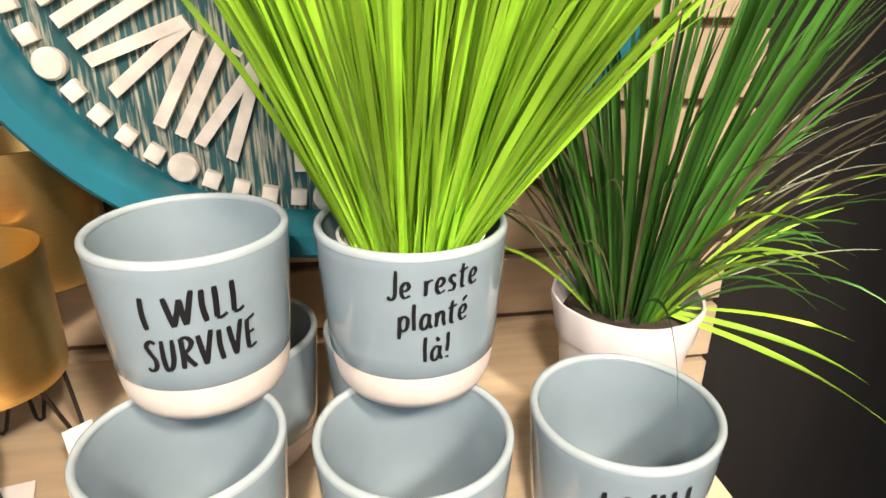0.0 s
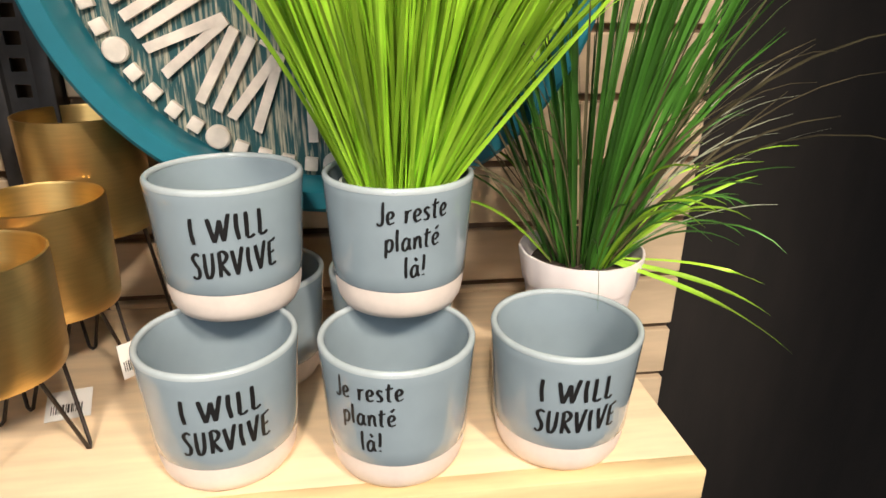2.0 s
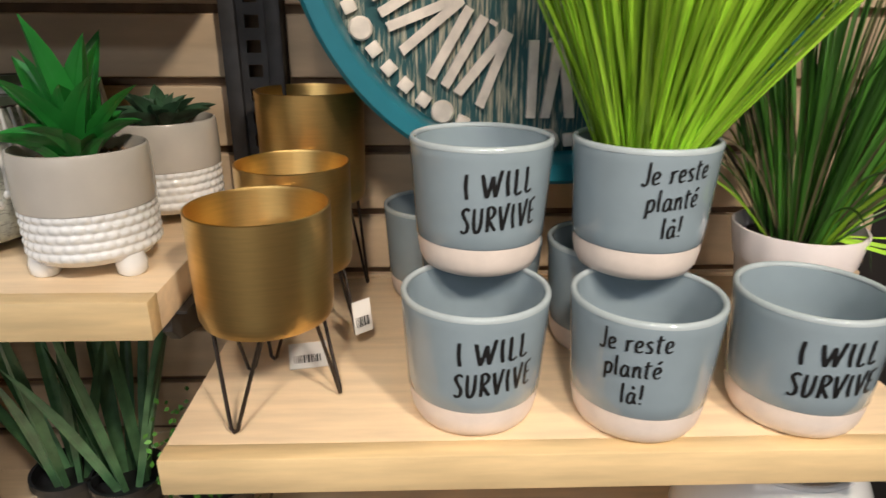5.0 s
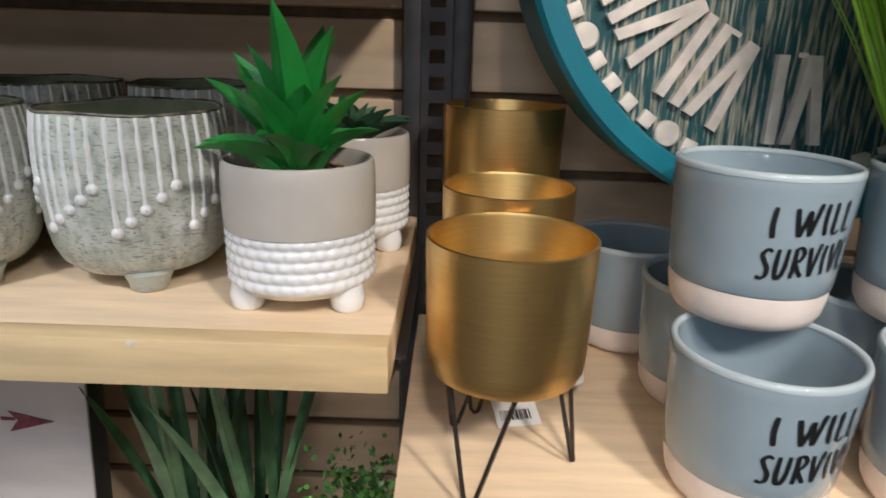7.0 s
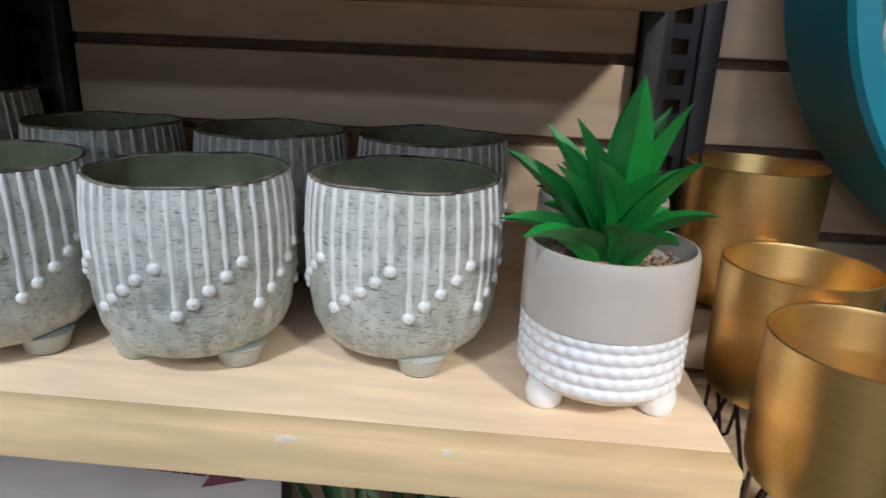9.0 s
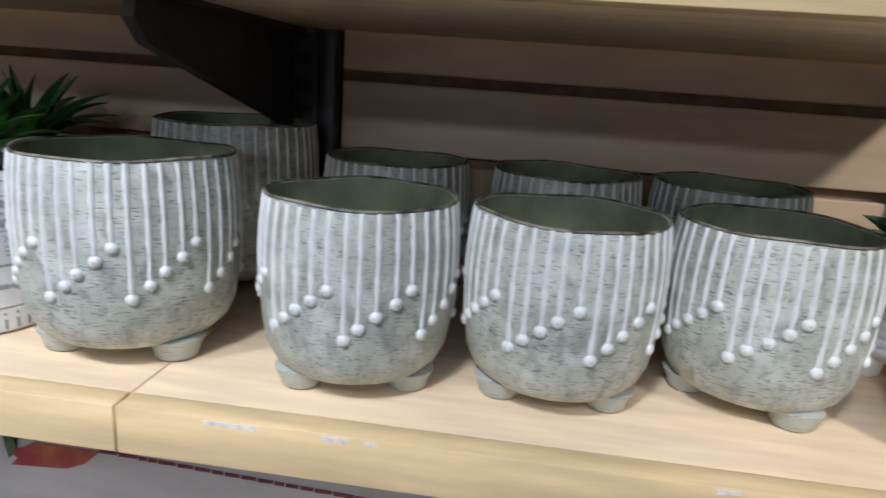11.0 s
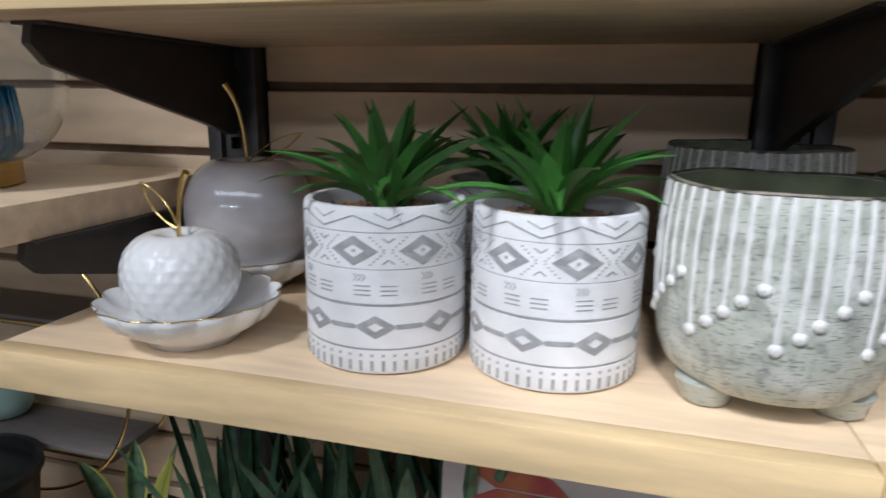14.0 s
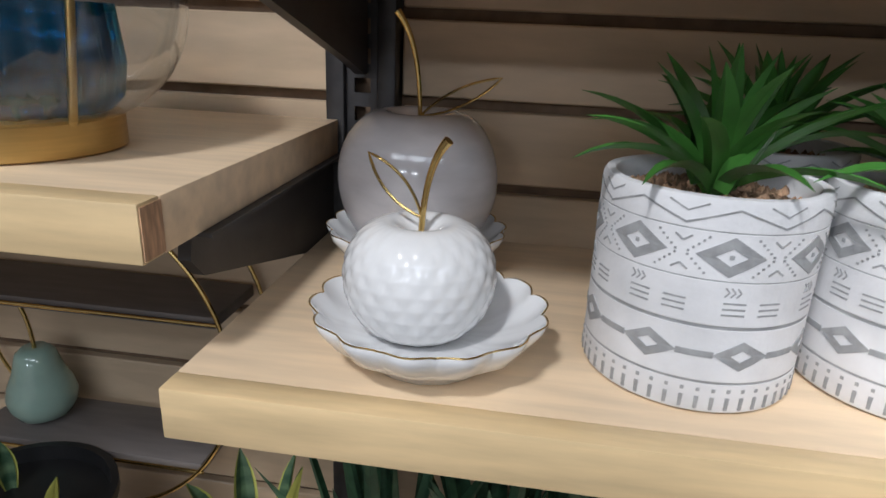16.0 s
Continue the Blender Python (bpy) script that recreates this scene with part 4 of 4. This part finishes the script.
def pear(m):
    t = thing("ceramic_pear", m, "glossy celadon ceramic pear with gold stem", "ornament")
    prof = [(0.0, 0.0), (0.018, 0.0), (0.028, 0.005), (0.034, 0.017), (0.035, 0.029), (0.031, 0.043), (0.025, 0.056), (0.022, 0.067), (0.019, 0.077), (0.012, 0.083), (0.0, 0.081)]
    part("body", lathe("body", prof, M_CELADON, 48, angle=80), t)
    part("stem", tube("stem", arc((0, 0, 0.08), (0, 0, 0.11), (-0.004, -0.004, 0.132), 10), 0.0022, M_GOLDWIRE), t, "gold metal stem")


pear(pose(-1.834, 0.6, 1.005))

# ---- grass plants ----


def blades(name, mat, parent, specs, rnd, seg=7):
    """specs: (base, azimuth, lean, length, width, droop)."""
    verts, faces = [], []
    for base, az, lean, length, width, droop in specs:
        p, b = Vector(base), len(verts)
        tw = rnd.uniform(0, 3.14)
        for i in range(seg + 1):
            s = i / seg
            a = lean + droop * s * s
            d = Vector((math.sin(a) * math.cos(az), math.sin(a) * math.sin(az), math.cos(a)))
            side = d.cross(Vector((math.cos(tw), math.sin(tw), 0.2))).normalized()
            w = width * (0.75 + 0.5 * s) * (1 - s ** 3) + 0.0002
            crease = side.cross(d) * w * 0.22
            verts += [p - side * w / 2, p + crease, p + side * w / 2]
            p = p + d * (length / seg)
        for i in range(seg):
            for q in (0, 1):
                faces.append((b + i * 3 + q, b + i * 3 + q + 1, b + i * 3 + q + 4, b + i * 3 + q + 3))
    ob = part(name, mesh_object(name, verts, faces, mat, True, 180), parent)
    return tagged(ob, kind="stuff")


def bright_grass(m):
    rnd = random.Random(21)
    t = thing("artificial_grass", m, "bright lime green artificial grass in a white liner pot", "artificial plant")
    part("liner", lathe("liner", [(0.0, -0.07), (0.036, -0.07), (0.044, -0.004), (0.045, 0.0), (0.043, 0.0005), (0.041, -0.006), (0.0, -0.008)], M_WHITE, 48), t, "white liner pot")
    specs = []
    for _ in range(760):
        az, k = rnd.uniform(0, 6.283), math.sqrt(rnd.random())
        rr = 0.036 * k
        lean = 0.04 + 0.4 * k + rnd.uniform(-0.13, 0.13)
        vx, vy = math.sin(lean) * math.cos(az) + 0.09, math.sin(lean) * math.sin(az)
        az, lean = math.atan2(vy, vx), math.asin(min(0.9, math.hypot(vx, vy)))
        specs.append(((rr * math.cos(az), rr * math.sin(az), -0.01), az + rnd.uniform(-0.3, 0.3), lean, rnd.uniform(0.22, 0.36), rnd.uniform(0.0018, 0.0044), rnd.uniform(-0.15, 0.75)))
    blades("blades", M_GRASS, t, specs, rnd)


bright_grass(pose(0.037, 0.411, S1 + 2 * H_GREY - 0.008))


def mixed_grass(m):
    rnd = random.Random(33)
    t = thing("potted_grass", m, "deep green artificial grass in a folded-rim white pot", "potted plant")
    h = 0.118
    part("pot_body", lathe("pot_body", [(0.0, 0.0), (0.038, 0.0), (0.041, 0.002), (0.051, h - 0.03), (0.053, h - 0.0305), (0.058, h - 0.002), (0.0575, h), (0.0555, h), (0.0535, h - 0.006), (0.05, h - 0.02), (0.0, h - 0.02)], M_PINKWHITE, 84, lambda a, rr, z: (rr * (1 + (0.012 * abs(math.sin(7 * a)) if z > h - 0.031 and rr > 0.05 else 0)), z)), t)
    part("soil", lathe("soil", [(0.0, h - 0.021), (0.05, h - 0.021), (0.045, h - 0.012), (0.0, h - 0.008)], M_SOIL, 32), t, "dark filler")
    wide, twig, arch = [], [], []
    for _ in range(135):
        az, k = rnd.uniform(0, 6.283), math.sqrt(rnd.random())
        rr = 0.03 * k
        wide.append(((rr * math.cos(az), rr * math.sin(az), h - 0.015), az, 0.05 + 0.3 * k, rnd.uniform(0.2, 0.42), rnd.uniform(0.0025, 0.0062), rnd.uniform(0.0, 0.75)))
    for _ in range(60):
        az, k = rnd.uniform(0, 6.283), math.sqrt(rnd.random())
        rr = 0.03 * k
        twig.append(((rr * math.cos(az), rr * math.sin(az), h - 0.015), az, 0.15 + 0.5 * k, rnd.uniform(0.14, 0.34), rnd.uniform(0.001, 0.0028), rnd.uniform(0.1, 1.3)))
    for _ in range(46):
        az = rnd.uniform(-1.7, 0.9) if rnd.random() < 0.75 else rnd.uniform(0, 6.283)
        rr = 0.03
        arch.append(((rr * math.cos(az), rr * math.sin(az), h - 0.012), az, rnd.uniform(0.35, 0.75), rnd.uniform(0.12, 0.2), rnd.uniform(0.0014, 0.0034), rnd.uniform(0.9, 2.3)))
    for az, lean, length in ((-0.85, 1.62, 0.16), (-0.7, 1.55, 0.135), (-0.5, 1.45, 0.125), (-0.2, 0.8, 0.14)):
        arch.append(((0.035 * math.cos(az), 0.035 * math.sin(az), h - 0.006), az, lean, length, 0.0046, 0.55))
    blades("broad_blades", M_DEEP, t, wide, rnd)
    blades("twigs", M_TWIG, t, twig, rnd, 10)
    blades("arching_blades", M_GRASS, t, arch[30:], rnd, 12)
    blades("drooping_blades", M_DEEP, t, arch[:30], rnd, 12)
    stalks = []
    for _ in range(12):
        az = rnd.uniform(-1.0, 0.9)
        stalks.append(((0.02 * math.cos(az), 0.02 * math.sin(az), h - 0.01), az, rnd.uniform(0.4, 0.9), rnd.uniform(0.15, 0.24), 0.0013, rnd.uniform(0.5, 1.2)))
    blades("seed_stalks", M_PALE, t, stalks, rnd, 12)


mixed_grass(pose(0.212, 0.47, S1))

# ---- things on the low shelf ----


def canvas():
    t = thing("canvas_print", pose(-0.9, 0.515, LOW, -6, 0, 0), "grey wood-look canvas print with a feathered arrow", "picture")
    h = 0.335
    part("panel", box_mesh("panel", (-0.309, 0.246, 0, 0.004, 0, h), M_CANVAS, 0.001), t)
    part("stretcher", box_mesh("stretcher", (-0.308, 0.245, 0.0042, 0.034, 0.001, h - 0.001), M_STEEL, 0.001), t, "dark wrapped canvas side")
    up = 0.203
    bm = bmesh.new()
    rnd = random.Random(2)
    x = -0.185
    while x < 0.17:
        l = rnd.uniform(0.008, 0.02)
        z = up - 0.04 * (x + 0.2)
        prism(bm, [(x, z - 0.0018), (x + l, z - 0.0016), (x + l, z + 0.0016), (x, z + 0.002)], -0.0012, -0.0004, lambda a, b, d: (a, d, b))
        x += l + 0.0015
    tagged(part("arrow_shaft", bm_mesh("arrow_shaft", bm, M_MAROON), t, "maroon dashed arrow shaft"), kind="stuff")
    bm = bmesh.new()
    prism(bm, [(0.168, up - 0.028), (0.213, up - 0.016), (0.168, up - 0.006), (0.177, up - 0.0155)], -0.0014, -0.0004, lambda a, b, d: (a, d, b))
    part("arrow_head", bm_mesh("arrow_head", bm, M_MAROON), t, "crimson arrow head")
    for s in (-1, 1):
        bm = bmesh.new()
        vane = [(-0.184, up + s * 0.001), (-0.2, up + s * 0.016), (-0.22, up + s * 0.024), (-0.247, up + s * 0.026), (-0.28, up + s * 0.028), (-0.273, up + s * 0.02), (-0.283, up + s * 0.014), (-0.268, up + s * 0.008), (-0.255, up + s * 0.001)]
        prism(bm, vane, -0.0014, -0.0004, lambda a, b, d: (a, d, b))
        part("feather_vane", bm_mesh("feather_vane", bm, M_RED), t, "red and orange feather vane")


canvas()


def tall_plant(m, name, label, mat, leaves, seed, margin=False, pot=0.06, pot_h=0.11, tall=(0.13, 0.24)):
    rnd = random.Random(seed)
    t = thing(name, m, label, "potted plant", "tall leaved plants under the shelves")
    part("pot_body", lathe("pot_body", [(0.0, 0.0), (pot * 0.75, 0.0), (pot * 0.95, pot_h - 0.01), (pot, pot_h - 0.01), (pot, pot_h), (pot * 0.92, pot_h), (pot * 0.9, pot_h - 0.015), (0.0, pot_h - 0.014)], M_BLACKPOT, 40), t)
    for k in range(leaves):
        a = 2.4 * k
        length, width = rnd.uniform(*tall), rnd.uniform(0.014, 0.024)
        lift, bend = 1.52 - 0.32 * rnd.random(), rnd.uniform(-0.12, 0.15)
        me = leaf_mesh("leaf", length, width, lift, bend, mat, 0.3, 8, 1.6)
        spin = pose(pot * 0.45 * math.cos(a), pot * 0.45 * math.sin(a), pot_h - 0.015, rnd.uniform(-10, 10), 0, math.degrees(a))
        part("leaf", me, t, "", spin)
        if margin:
            me2 = leaf_mesh("leaf_margin", length * 0.99, width * 1.3, lift, bend, M_YELLOW, 0.3, 8, 1.6)
            part("leaf_margin", me2, t, "yellow leaf edge", spin @ pose(0.001, 0, 0))
    return t


for x, y, k in ((-0.575, 0.57, 1), (-0.5, 0.56, 2)):
    tall_plant(pose(x, y, LOW), "aloe_plant", "tall dark green aloe in a black pot", M_ALOE, 9, k, pot=0.045, pot_h=0.05, tall=(0.2, 0.3))
for x, y, k in ((-1.26, 0.58, 3), (-1.33, 0.55, 4), (-1.43, 0.52, 5), (-1.2, 0.6, 8)):
    tall_plant(pose(x, y, LOW), "aloe_plant", "tall dark green aloe in a black pot", M_DARKLEAF, 16, k, pot=0.045, pot_h=0.05, tall=(0.16, 0.27))
tall_plant(pose(-1.545, 0.5, LOW), "snake_plant", "banded snake plant with yellow leaf edges", M_SNAKE, 5, 6, True, pot=0.05, tall=(0.06, 0.11))
tall_plant(pose(-1.76, 0.47, LOW), "snake_plant", "banded snake plant in a wide black pot", M_SNAKE, 3, 7, True, pot=0.085, pot_h=0.15, tall=(0.04, 0.07))


def bushy(m, seed):
    rnd = random.Random(seed)
    t = thing("boxwood_plant", m, "small bushy green plant in a black pot", "potted plant")
    part("pot_body", lathe("pot_body", [(0.0, -0.03), (0.03, -0.03), (0.042, 0.06), (0.039, 0.06), (0.036, 0.05), (0.0, 0.05)], M_BLACKPOT, 32), t)
    verts, faces = [], []
    for _ in range(700):
        c = Vector((rnd.gauss(0, 0.026), rnd.gauss(0, 0.026), 0.1 + rnd.gauss(0, 0.022)))
        d = Vector((rnd.uniform(-1, 1), rnd.uniform(-1, 1), rnd.uniform(-0.3, 1))).normalized()
        s = d.orthogonal().normalized()
        l, w, b = rnd.uniform(0.006, 0.011), 0.0028, len(verts)
        verts += [c, c + d * l * 0.5 + s * w, c + d * l, c + d * l * 0.5 - s * w]
        faces.append((b, b + 1, b + 2, b + 3))
    tagged(part("foliage", mesh_object("foliage", verts, faces, M_DEEP, False), t), kind="stuff")


bushy(pose(-0.372, 0.5, LOW + 0.03), 5)


def white_bowl(m):
    t = thing("white_planter", m, "rounded white ceramic planter under the shelf", "planter")
    part("bowl", lathe("bowl", [(0.0, 0.0), (0.05, 0.0), (0.08, 0.03), (0.095, 0.08), (0.092, 0.13), (0.075, 0.17), (0.068, 0.178), (0.062, 0.176), (0.07, 0.165), (0.084, 0.12), (0.0, 0.1)], M_WHITE, 64), t)
    ring = [(0.067 * math.cos(k * math.pi / 24), 0.067 * math.sin(k * math.pi / 24), 0.177) for k in range(49)]
    part("rim", tube("rim", ring, 0.0035, M_WHITE, 8), t, "rolled white rim")


white_bowl(pose(0.215, 0.43, LOW))

# ---- slats of the display wall ----
BAYS = [(-0.286, 0.42), (-0.881, -0.354), (-1.449, -0.949), (-2.066, -1.517), (-3.9, -2.134)]
PITCH = 0.0762
for x0, x1 in BAYS:
    me = box_mesh("slat", (x0, x1, WALL, 0.6618, 0.0048, PITCH - 0.0048), M_SLAT, 0.0015, 1)
    for k in range(-14, 14):
        part("slat", me, wall, "", pose(0, 0, 1.362 + PITCH * k))
